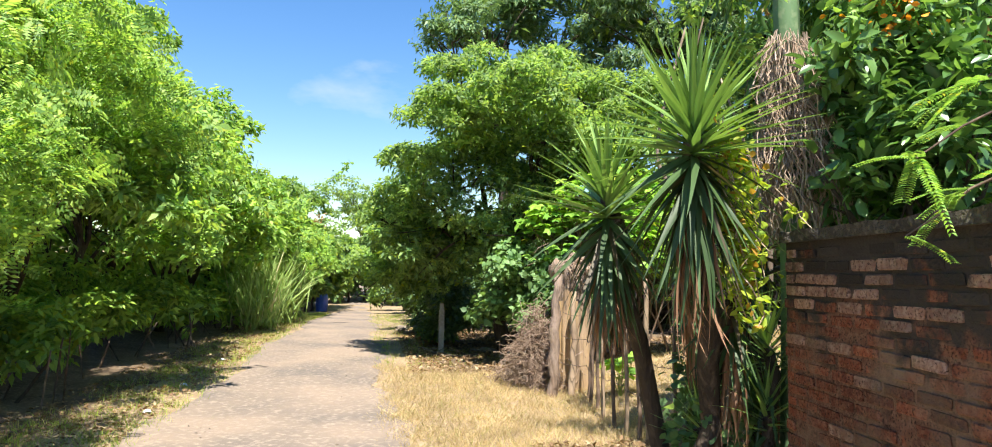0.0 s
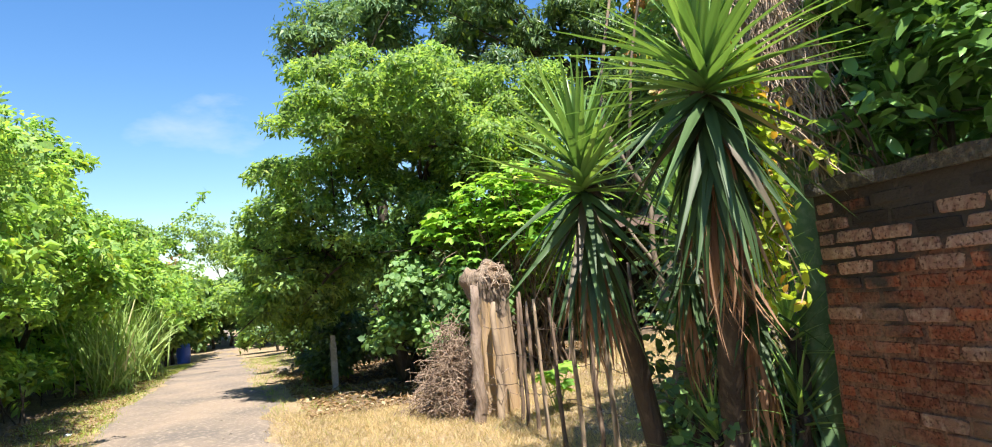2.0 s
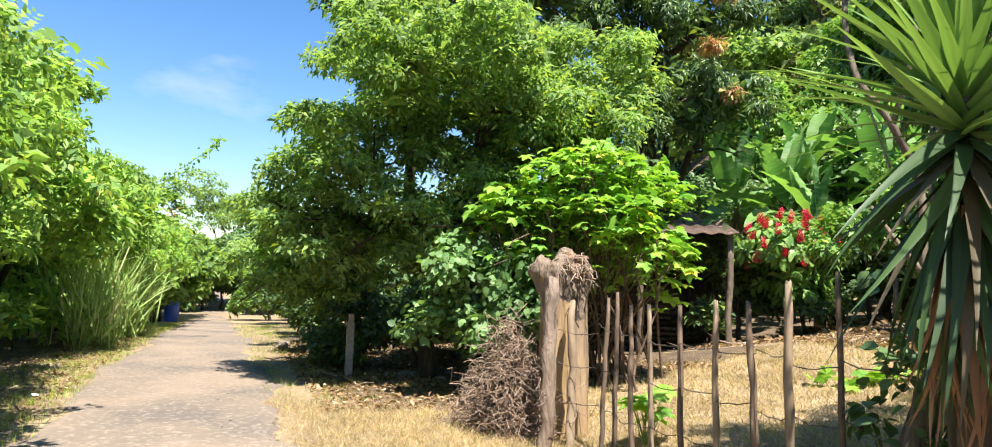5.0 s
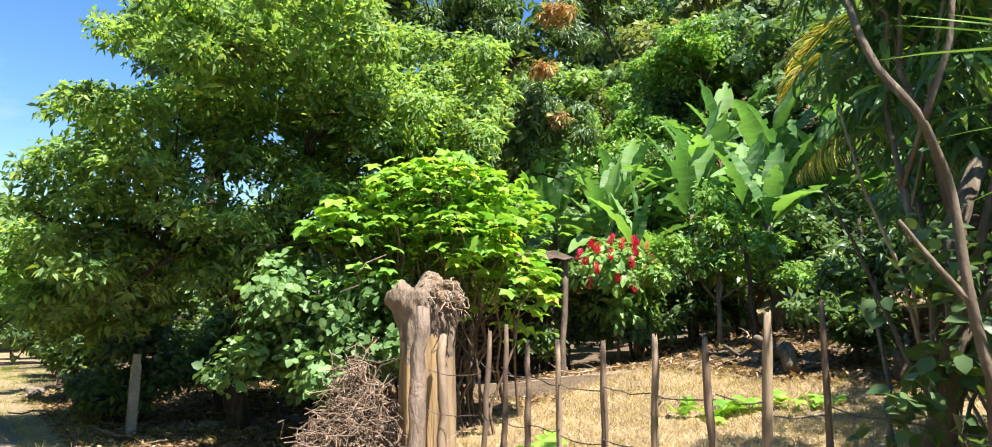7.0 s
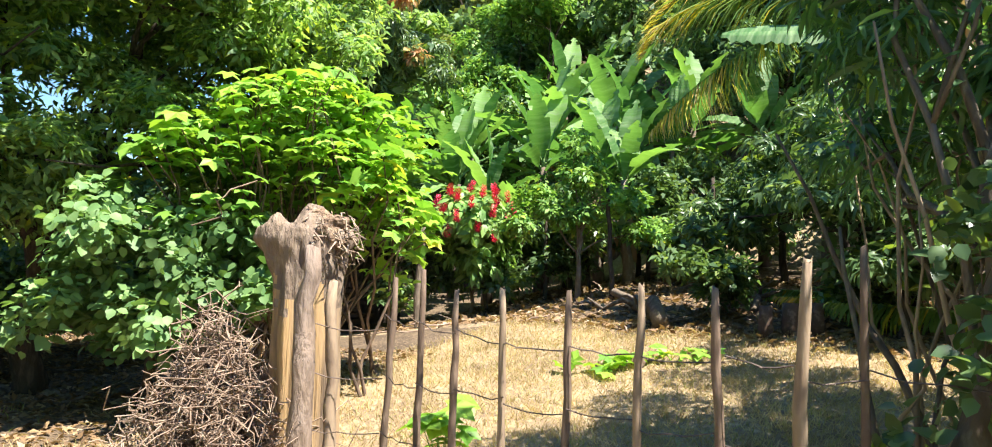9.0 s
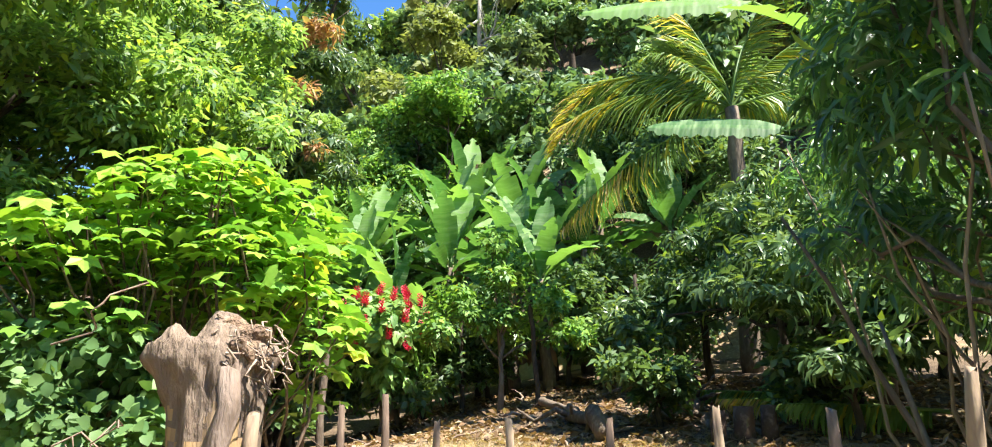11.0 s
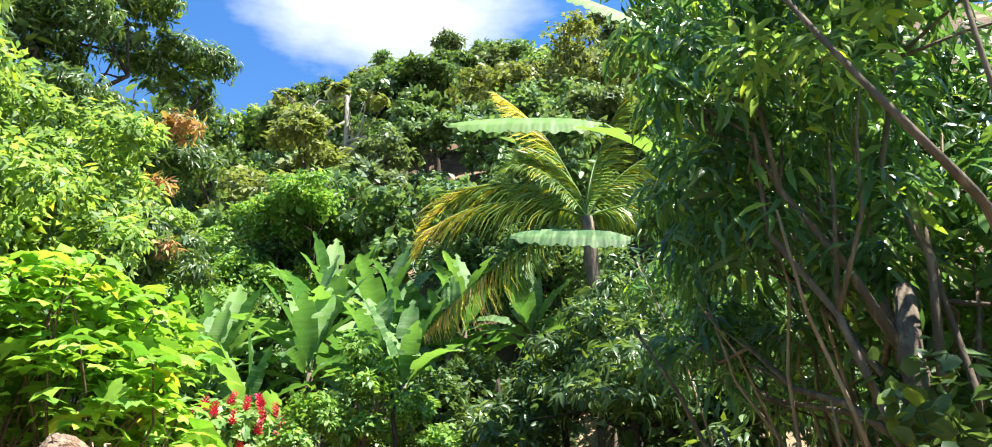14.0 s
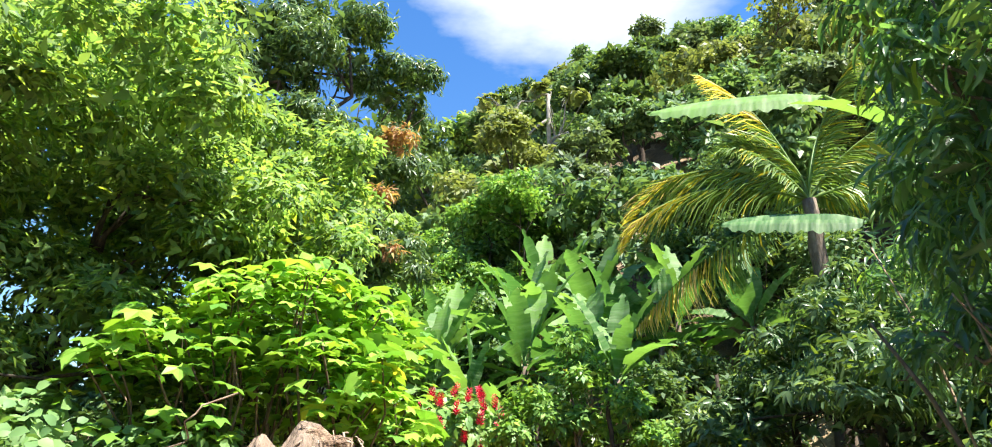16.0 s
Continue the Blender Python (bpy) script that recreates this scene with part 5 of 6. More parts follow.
# ---- hill forest ----
rng = np.random.default_rng(88)
kinds = (M_DEEP, M_TREE, M_MANGO, M_GREY, M_DEEP, M_OLIVE, M_GREY, M_MANGO)
spots = []
tries = 0
while len(spots) < 100 and tries < 9000:
    tries += 1
    x, y_ = rng.uniform(18.5, 60), rng.uniform(-12, 56)
    if abs(math.degrees(math.atan2(x, y_ - 6)) - 66) > 38:
        continue
    if all((x - a) ** 2 + (y_ - b) ** 2 > 12 for a, b in spots):
        spots.append((x, y_))
for k, (x, y_) in enumerate(spots):
    z = float(land(x, y_))
    h = rng.uniform(4.0, 9.5)
    R = rng.uniform(1.8, 3.6)
    lobes = [(x + rng.normal(0, R * 0.42), y_ + rng.normal(0, R * 0.42), z + h * rng.uniform(0.15, 0.95), R * rng.uniform(0.45, 0.7), R * rng.uniform(0.45, 0.7), R * rng.uniform(0.3, 0.5)) for _ in range(6)]
    far = x > 34
    tree("forest_tree", "leafy tree in the woods on the hillside", (x, y_, z), lobes, 400 if far else 620, 8, 0.55 if far else 0.36, 0.5, kinds[int(rng.integers(0, 8))], M_DARKBARK, 0.2, 900 + k, 0.3 if far else 0.2, RHOMB, 0.3, 4, group="woods on the hillside")


# ---- thickets: end of the track, behind the yard, behind the fruit tree, the garden behind the wall ----
def thicket(name, label, spots, mat, seed, n, per, size, aspect, shape=RHOMB, group="", bark=M_DARKBARK, spread=0.18, category="bush", droop=0.35):
    rng = np.random.default_rng(seed)
    for k, (x, y_, h, R) in enumerate(spots):
        z = float(land(x, y_))
        lobes = [(x + rng.normal(0, R * 0.4), y_ + rng.normal(0, R * 0.4), z + h * rng.uniform(0.2, 0.9), R * rng.uniform(0.4, 0.65), R * rng.uniform(0.4, 0.65), max(0.25, h * rng.uniform(0.14, 0.25))) for _ in range(7)]
        tree(name, label, (x, y_, z), lobes, n, per, size, aspect, mat, bark, 0.03 + 0.012 * h, seed * 10 + k, spread, shape, droop, 5, category=category, group=group)


thicket("distant_tree", "leafy green tree at the far end of the track", [(-9, 50, 8, 3), (-5, 56, 8.5, 3), (-1.5, 58, 8, 3), (2.5, 57, 8, 3), (6, 54, 8, 3), (9, 46, 7, 3), (5, 44, 5.5, 2.4), (-4.4, 47, 5.5, 2), (-2.9, 34, 3.8, 1.4), (-3.0, 38, 4.0, 1.5), (2.6, 36, 3.6, 1.6), (3.0, 30, 3.6, 1.6), (2.2, 25, 2.8, 1.3), (1.9, 41, 3.6, 1.4), (1.4, 48, 5.0, 1.6), (-12, 62, 10, 4), (0, 75, 11, 5), (12, 66, 11, 4), (-16, 75, 12, 5), (-1.6, 51, 4.6, 1.6)],
        M_TREE, 51, 680, 10, 0.32, 0.5, group="trees at the end of the track", category="tree")
thicket("forest_bush", "dark green thicket behind the yard", [(6.8, 17.6, 4.2, 1.7), (8.6, 19.4, 4.5, 1.8), (11.2, 20.6, 4.6, 2), (14, 21, 5, 2), (5.2, 19, 4, 1.6), (3.6, 21, 4, 1.7), (17, 20, 5, 2.2), (18.5, 12, 5, 2), (17.5, 9, 4.5, 2), (15.5, 6.5, 4, 2), (13, 5.4, 4.5, 1.8), (18, 4, 5, 2.2), (11.4, 4.2, 4, 1.7), (9.2, 4.4, 3.2, 1.3), (16.5, 18, 5, 2), (20, 10, 6, 2.4), (21, 13.5, 6.5, 2.5), (22, 7, 6, 2.4)],
        M_DEEP, 52, 700, 9, 0.19, 0.45, group="thickets behind the yard")
thicket("undergrowth_bush", "low leafy bush at the back of the yard", [(9.2, 8.9, 1.3, 0.6), (8.9, 6.6, 1.8, 0.8), (12.4, 10.2, 2.6, 1.1), (14.6, 11.2, 2.8, 1.2), (16.2, 11.4, 3.2, 1.3), (13.2, 12.0, 2.4, 1.0), (12.0, 7.6, 2.6, 1.1)],
        M_MANGO, 53, 300, 8, 0.13, 0.5, group="bushes at the back of the yard", spread=0.12)
thicket("garden_shrub", "glossy dark-leaved shrub behind the brick wall", [(3.35, 3.6, 3.2, 0.85), (3.3, 2.3, 2.2, 0.6), (4.2, 4.5, 3.0, 1.0), (5.0, 1.6, 2.2, 1.2), (6.9, 3.4, 3.4, 1.5)],
        M_GLOSSY, 54, 420, 8, 0.13, 0.42, OVAL, "shrubs in the walled garden", spread=0.12)
thicket("bright_tree", "bright green round-crowned tree at the foot of the hill", [(17.0, 20.0, 8.7, 2.5), (18.3, 18.6, 7.8, 2.1), (15.7, 21.2, 7.4, 1.9)], M_FRESH, 58, 1300, 10, 0.2, 0.5, group="trees at the hill foot", category="tree")
z = float(land(29.8, 22.9))
tree("cecropia_tree", "slender pale-stemmed tree with spreading bare arms and big leaf tufts", (29.8, 22.9, z),
     [(29.5, 23.2, 22.2, 0.9, 0.9, 0.4), (28.4, 24.8, 20.6, 0.9, 0.9, 0.4), (29.2, 21.0, 21.2, 0.9, 0.9, 0.4), (28.6, 23.9, 18.6, 0.8, 0.8, 0.4), (29.4, 20.8, 18.8, 0.8, 0.8, 0.4), (28.6, 25.6, 17.6, 0.8, 0.8, 0.4), (29.0, 21.8, 16.6, 0.7, 0.7, 0.4), (28.2, 26.2, 22.0, 0.8, 0.8, 0.4)],
     60, 5, 0.6, 1.0, M_OLIVE, M_CONCRETE, 0.17, 370, 0.2, PALMATE, 0.2, 8, trunk_top=(29.6, 22.9, 22.0), fork=0.5, split=0, inner=0)
# Dark-leaved bushes added as fill for the deep shade here and behind the yard.
thicket("dark_fill_bush", "dark leafy bush filling in the shade under the fruit tree", [(1.6, 15.8, 1.6, 0.8), (2.8, 15.2, 1.8, 0.9), (4.2, 15.0, 2.0, 1.0), (3.6, 17.0, 2.6, 1.2), (1.2, 17.8, 1.8, 0.8), (5.6, 16.2, 2.6, 1.2), (1.3, 20.0, 2.2, 0.9)],
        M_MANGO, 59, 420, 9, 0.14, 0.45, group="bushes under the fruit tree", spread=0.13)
thicket("dark_fill_bush", "dark leafy bush filling in the shade behind the yard", [(10.6, 13.4, 2.0, 1.0), (11.6, 12.6, 2.2, 1.0), (12.9, 13.6, 2.6, 1.1), (12.4, 11.4, 2.2, 1.0), (13.4, 10.2, 2.6, 1.2), (9.3, 14.6, 2.0, 0.9)],
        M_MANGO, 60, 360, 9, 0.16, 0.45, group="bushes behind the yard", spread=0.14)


# ---- column with dry vines behind the wall end ----
def vine_column(at, height):
    rng = np.random.default_rng(91)
    t = thing("column_cactus", "green ribbed cactus column hung with dry grey vines", "cactus", at)
    n, s = 14, 16
    v, f = [], []
    for i in range(n):
        z = -0.1 + (height + 0.1) * i / (n - 1)
        for j in range(s):
            q = 2 * math.pi * j / s
            r = 0.085 * (1.0 if j % 2 else 0.8)
            v.append((r * math.cos(q) + 0.03 * math.sin(z), r * math.sin(q), z))
    for i in range(n - 1):
        for j in range(s):
            k = (j + 1) % s
            f.append((i * s + j, i * s + k, (i + 1) * s + k, (i + 1) * s + j))
    part("column", mesh_of("column", v, f, M_CACTUS, True), t)
    pieces = []
    for k in range(620):
        q = rng.uniform(0, 6.28)
        top = height * rng.uniform(0.68, 0.755)
        r0, r1 = rng.uniform(0.09, 0.13), rng.uniform(0.1, 0.2) + 0.3 * max(0.0, math.cos(q + 0.9)) * rng.random()
        low = rng.uniform(0.42, 0.56) * height
        p = bent((r0 * math.cos(q), r0 * math.sin(q), top), (r1 * math.cos(q + 0.3), r1 * math.sin(q + 0.3), low), 8, rng, 0.045)
        pieces.append(tube_arrays(p, np.full(8, rng.uniform(0.002, 0.005)), 4, cap=False))
    v, f = join(pieces)
    tagged(part("dry_vine", mesh_of("dry_vine", v, f, M_VINE, True), t, "hanging dry grey vines"), kind="stuff")
    return t


M_CACTUS = surface("cactus_skin", (0.13, 0.22, 0.1), (0.09, 0.15, 0.07), (0.2, 0.26, 0.14), 3, 20, 0.6, 0.2, 0.005)
vine_column((2.72, 4.22, 0.0), 4.3)

# feathery acacia sprays over the wall
rng = np.random.default_rng(93)


def feather_spray(root, tip, n_leaf, seed):
    rng = np.random.default_rng(seed)
    root, tip = np.asarray(root, float), np.asarray(tip, float)
    t = thing("acacia_branch", "feathery bright green acacia branch hanging over the wall", "branch", root, "acacia branches over the wall")
    p = bent((0, 0, 0), tip - root, 9, rng, 0.02, -0.06)
    v, f = tube_arrays(p, np.linspace(0.012, 0.003, 9), 5, cap=False)
    part("twig", mesh_of("twig", v, f, M_STICK, True), t)
    pos, way = [], []
    for k in range(n_leaf):
        c = p[rng.integers(2, 9)]
        d = unit(rng.standard_normal(3) * (1, 1, 0.4) + (-0.5, 0.2, -0.25))
        L = rng.uniform(0.14, 0.24)
        side = unit(np.cross(d, (0, 0, 1.0)))
        for j in range(22):
            for sg in (-1, 1):
                pos.append(c + d * L * (j + 1) / 23 - np.array([0, 0, 0.06 * (j / 23) ** 2]))
                way.append(side * sg + d * 0.35)
    pos, way = np.array(pos), np.array(way)
    part("foliage", leaves("foliage", pos, way, np.array([0, 0, 1.0]) + rng.normal(0, 0.2, way.shape), np.full(len(pos), 0.032), np.full(len(pos), 0.01), RHOMB, M_FRESH), t)


feather_spray((2.9, 1.6, 2.6), (1.75, 2.0, 1.98), 26, 1)
feather_spray((2.9, 1.2, 2.7), (1.7, 1.7, 2.15), 24, 2)
feather_spray((2.8, 1.9, 2.3), (2.0, 2.35, 1.75), 14, 3)
blossom = thing("blossom_spray", "spray of orange blossoms above the wall", "flowers", (2.9, 3.5, 3.15))
bp = rng.normal(0, 0.12, (120, 3))
part("petals", leaves("petals", bp, rng.standard_normal((120, 3)), rng.standard_normal((120, 3)), np.full(120, 0.05), np.full(120, 0.03), OVAL, M_ORANGE), blossom)
bp = rng.normal(0, 0.2, (160, 3))
part("foliage", leaves("foliage", bp, rng.standard_normal((160, 3)), rng.standard_normal((160, 3)), np.full(160, 0.09), np.full(160, 0.035), OVAL, M_FRESH), blossom)


# ---- by the track ----
def small_post(at, h, r, name, label, mat):
    bm = bmesh.new()
    bmesh.ops.create_cube(bm, size=1.0)
    bmesh.ops.bevel(bm, geom=list(bm.edges), offset=0.12, segments=2, affect="EDGES")
    for v in bm.verts:
        v.co = Vector((v.co.x * r * 2, v.co.y * r * 2, (v.co.z + 0.5) * (h + 0.1) - 0.1))
        v.co += Vector((noise.noise(v.co * 9) * 0.006, noise.noise(v.co * 7) * 0.006, 0))
    me = bpy.data.meshes.new(name)
    bm.to_mesh(me)
    bm.free()
    me.materials.append(mat)
    return thing(name, label, "post", at, data=me)


small_post((1.42, 14.1, 0), 1.0, 0.055, "boundary_post", "short grey concrete boundary post under the fruit tree", M_CONCRETE)
rng = np.random.default_rng(95)
for k, (x, y_, s) in enumerate([(2.35, 14.0, 0.17), (2.1, 14.3, 0.1), (2.75, 13.6, 0.11), (1.2, 18.5, 0.16), (0.85, 19.3, 0.2), (1.4, 15.2, 0.08), (3.3, 13.2, 0.1), (2.0, 13.3, 0.07)]):
    ob = thing("rock", "rough grey-brown rock in the leaf litter", "rock", (x, y_, float(land(x, y_)) + s * 0.25), "rocks under the fruit tree",
               data=lumpy("rock", (s, s * 0.8, s * 0.6), M_STONE, 960 + k, 0.5, 3))
    ob.rotation_euler = (0, 0, k * 1.1)


def stick(at, away, length, r, seed, name="fallen_branch", label="bare grey fallen branch on the litter", mat=None, group="fallen branches"):
    rng = np.random.default_rng(seed)
    z = float(land(*at))
    t = thing(name, label, "branch", (at[0], at[1], z), group)
    a = radians(away)
    e = np.array([length * math.cos(a), length * math.sin(a), 0])
    e[2] = float(land(at[0] + e[0], at[1] + e[1])) - z + rng.uniform(0.0, 0.15)
    p = bent((0, 0, r), e + (0, 0, r), 8, rng, r * 0.9)
    v, f = tube_arrays(p, np.linspace(r, r * 0.5, 8), 7, rng, 0.06)
    part("stem", mesh_of("stem", v, f, mat or M_BARK, True), t)
    for k in range(3):
        s = p[rng.integers(2, 7)]
        q = s + unit(rng.standard_normal(3) * (1, 1, 0.3) + (0, 0, 0.3)) * length * 0.28
        v, f = tube_arrays(bent(s, q, 4, rng, r * 0.5), np.linspace(r * 0.45, r * 0.15, 4), 5)
        part("twig", mesh_of("twig", v, f, mat or M_BARK, True), t)
    return t


for k in range(16):
    stick((float(rng.uniform(1.2, 4.6)), float(rng.uniform(12.8, 18.6))), float(rng.uniform(0, 360)), float(rng.uniform(0.5, 1.3)), float(rng.uniform(0.01, 0.025)), 970 + k)
stick((8.3, 9.3), 38, 2.6, 0.11, 990, "log", "long fallen grey log at the back of the yard", M_BARK, "logs at the back of the yard")
stick((9.0, 8.2), 20, 1.8, 0.07, 991, "log", "long fallen grey log at the back of the yard", M_BARK, "logs at the back of the yard")
for k in range(34):
    stick((float(rng.uniform(7.8, 11.5)), float(rng.uniform(6.0, 13.5))), float(rng.uniform(0, 360)), float(rng.uniform(0.4, 1.4)), float(rng.uniform(0.008, 0.025)), 1000 + k, label="dry twiggy branch in the litter behind the yard", group="dry branches behind the yard", mat=M_TWIG)

# sawn blocks
for k, (x, y_, s) in enumerate([(8.6, 7.75, 0.2), (8.75, 7.5, 0.16), (8.4, 8.0, 0.15)]):
    v, f = tube_arrays([(0, 0, -0.02), (0, 0, 0.1), (0, 0, 0.24), (0.01, 0, 0.38)], np.array([1, 0.98, 0.95, 0.9]) * s * 0.6, 12, rng, 0.05)
    thing("wood_block", "reddish sawn block of tree trunk", "wood block", (x, y_, float(land(x, y_))), "sawn blocks at the log", data=mesh_of("wood_block", v, f, M_RUST, True))


def scatter_leaves(name, label, x0, x1, y0, y1, n, size, mat, seed, lift=0.02, keep=None):
    rng = np.random.default_rng(seed)
    p = rng.random((n, 2)) * (x1 - x0, y1 - y0) + (x0, y0)
    if keep is not None:
        p = p[keep(p[:, 0], p[:, 1])]
    n = len(p)
    pos = np.column_stack([p, land(p[:, 0], p[:, 1]) + lift + rng.random(n) * 0.03])
    way = rng.standard_normal((n, 3)) * (1, 1, 0.3)
    nrm = np.array([0, 0, 1.0]) + rng.normal(0, 0.45, (n, 3))
    L = size * rng.uniform(0.5, 1.3, n)
    return thing(name, label, "leaves", kind="stuff", data=leaves(name, pos, way, nrm, L, L * 0.45, RHOMB, mat))


scatter_leaves("fallen_leaves", "brown fallen leaves under the fruit tree", 0.7, 6, 11.2, 20, 12000, 0.09, M_DRYLEAF, 1)
scatter_leaves("fallen_leaves", "brown fallen leaves behind the yard", 8.0, 13, 5, 14.5, 9000, 0.13, M_DRYLEAF, 2)
scatter_leaves("fallen_leaves", "brown fallen leaves along the hedge foot", -3.6, -2.2, 3, 26, 5000, 0.07, M_DRYLEAF, 3)
scatter_leaves("fallen_leaves", "brown fallen leaves between wall and fence", 1.4, 3.4, 3.4, 6.4, 3500, 0.08, M_DRYLEAF, 4)

# pebbles on the track
pv = rng.random((1500, 2)) * (2.2, 24) + (-2.0, 3.5)
bits = []
for (x, y_) in pv:
    s = 0.006 + 0.022 * rng.random() ** 3
    o = np.array([(1, 0, 0), (0, 1, 0), (-1, 0, 0), (0, -1, 0), (0, 0, 1)], float) * s * rng.uniform(0.6, 1.3, (5, 1)) * (1, 1, 0.6)
    bits.append((o + (x, y_, float(land(x, y_)) + 0.012), [(0, 1, 4), (1, 2, 4), (2, 3, 4), (3, 0, 4)]))
v, f = join(bits)
thing("pebbles", "loose pebbles strewn over the track", "gravel", kind="stuff", data=mesh_of("pebbles", v, f, M_STONE))

# scraps by the hedge
M_PAPER, _n, _l, _b = material("crumpled_paper")
_b.inputs["Base Color"].default_value, _b.inputs["Roughness"].default_value = (0.75, 0.75, 0.78, 1), 0.7
for k, (x, y_) in enumerate([(-2.35, 8.3), (-2.45, 10.2), (-2.5, 13.0)]):
    thing("paper_scrap", "crumpled white scrap of paper at the track edge", "litter", (x, y_, float(land(x, y_)) + 0.02), "paper scraps", data=lumpy("paper_scrap", (0.045, 0.035, 0.02), M_PAPER, 1050 + k, 0.7, 2))


# ---- yard ----
def leafy_weed(at, n, size, seed, label, mat=None):
    rng = np.random.default_rng(seed)
    t = thing("weed_plant", label, "weed", at)
    shared = palmate("leaf", mat or M_CHAYA)
    for k in range(n):
        q = k * 2.4
        h = rng.uniform(0.15, 0.55)
        p = np.array([0.16 * math.cos(q) * rng.uniform(0.3, 1.2), 0.16 * math.sin(q) * rng.uniform(0.3, 1.2), h])
        v, f = tube_arrays(bent((0, 0, -0.03), p, 4, rng, 0.01), np.linspace(0.008, 0.004, 4), 4)
        part("stalk", mesh_of("stalk", v, f, M_CANE, True), t)
        s = size * rng.uniform(0.7, 1.2)
        part("leaf", shared, t, "", aim(p, (math.cos(q), math.sin(q), -0.2), s, s, rng.normal(0, 0.3)))
    return t


leafy_weed((3.15, 8.55, float(land(3.15, 8.55))), 14, 0.24, 61, "young lime-green weed behind the pickets")
# cut leaves lying in the yard
cut = thing("cut_leaves", "pile of freshly cut lime-green leaves in the dry grass", "leaves", (6.5, 8.7, float(land(6.5, 8.7))))
CUTLEAF = palmate("leaf", M_CHAYA)
for k in range(32):
    x, y_ = rng.normal(0, 0.42), rng.normal(0, 0.12)
    x, y_ = x * 0.75 + y_ * 0.6, -x * 0.65 + y_ * 0.75
    z = float(land(6.5 + x, 8.7 + y_)) - cut.location[2] + 0.03 + rng.random() * 0.08
    part("leaf", CUTLEAF, cut, "", aim((x, y_, z), (rng.normal(), rng.normal(), 0.15), 0.2, 0.2, rng.normal(0, 0.6)))

# fallen palm fronds behind the yard
for k, (x, y_, a) in enumerate([(9.9, 6.3, 100), (9.6, 5.7, 120), (10.4, 7.0, 75)]):
    pair = palm_frond(1.9, 0.12, 760 + k, M_FROND if k else M_FRONDYELLOW)
    t = thing("fallen_frond", "withering palm frond lying behind the yard", "palm frond", (x, y_, float(land(x, y_)) + 0.18), "fallen palm fronds")
    fr = part("frond", pair[0], t, "", pose(0, 0, 0, 0, 8, a))
    tagged(part("frond_blade", pair[1], fr), kind="stuff")


# ---- lean-to shed ----
def shed(at, turn):
    t = thing("shed", "dark lean-to shed with a rusty sheet roof and stacked planks", "shed", at)
    t.rotation_euler = (0, 0, radians(turn))
    n = 60
    v, f = [], []
    for i in range(n + 1):
        x = -1.9 + 3.8 * i / n
        z = 0.02 * math.sin(i * 1.3)
        v += [(x, -1.2, 2.35 + z), (x, 1.4, 2.75 + z)]
    for i in range(n):
        f.append((2 * i, 2 * i + 2, 2 * i + 3, 2 * i + 1))
    me = mesh_of("roof", v, f, M_RUST, True)
    ob = part("roof", me, t, "rusty corrugated sheet roof")
    mod = ob.modifiers.new("thick", "SOLIDIFY")
    mod.thickness = 0.012
    rng = np.random.default_rng(67)
    for x, y_ in ((-1.7, -1.0), (0.1, -1.05), (1.7, -1.0), (-1.7, 1.2), (1.7, 1.2)):
        v, f = tube_arrays(bent((x, y_, -0.2), (x + rng.normal(0, 0.05), y_, 2.36 + (y_ + 1.2) * 0.15), 6, rng, 0.015), np.full(6, 0.06), 8, rng, 0.05)
        part("post", mesh_of("post", v, f, M_BARK, True), t)
    for k in range(12):
        x0, z = rng.uniform(-1.6, -0.4), 0.05 + 0.11 * k
        o = np.array([(a, b, c) for a in (-0.9, 0.9) for b in (-0.12, 0.12) for c in (-0.03, 0.03)]) + (x0 + 0.7, 0.4 + rng.normal(0, 0.1), z)
        part("plank", mesh_of("plank", o, [(0, 1, 3, 2), (4, 6, 7, 5), (0, 4, 5, 1), (2, 3, 7, 6), (0, 2, 6, 4), (1, 5, 7, 3)], M_DARKBARK), t)
    o = np.array([(a, b, c) for a in (-1.85, 1.85) for b in (1.3, 1.36) for c in (-0.1, 2.7)])
    part("back_wall", mesh_of("back_wall", o, [(0, 1, 3, 2), (4, 6, 7, 5), (0, 4, 5, 1), (2, 3, 7, 6), (0, 2, 6, 4), (1, 5, 7, 3)], M_DARKBARK), t)
    return t


shed((7.5, 15.5, float(land(7.5, 15.5))), -35)

# trunks and stems standing in the shade behind the yard
for k, (x, y_, h, r) in enumerate([(10.2, 11.0, 1.9, 0.04), (11.2, 9.6, 2.0, 0.045), (10.6, 12.6, 1.8, 0.04), (9.7, 7.3, 2.2, 0.04), (11.9, 12.4, 2.2, 0.05), (9.9, 13.4, 1.6, 0.035), (12.4, 8.8, 2.4, 0.06)]):
    rough_post("sapling_stem", "thin dark sapling stem in the shade behind the yard", (x, y_, float(land(x, y_))), (x + 0.2 * math.sin(k), y_ + 0.15, float(land(x, y_)) + h), r, M_DARKBARK, 1100 + k, 0, "saplings behind the yard", "sapling")


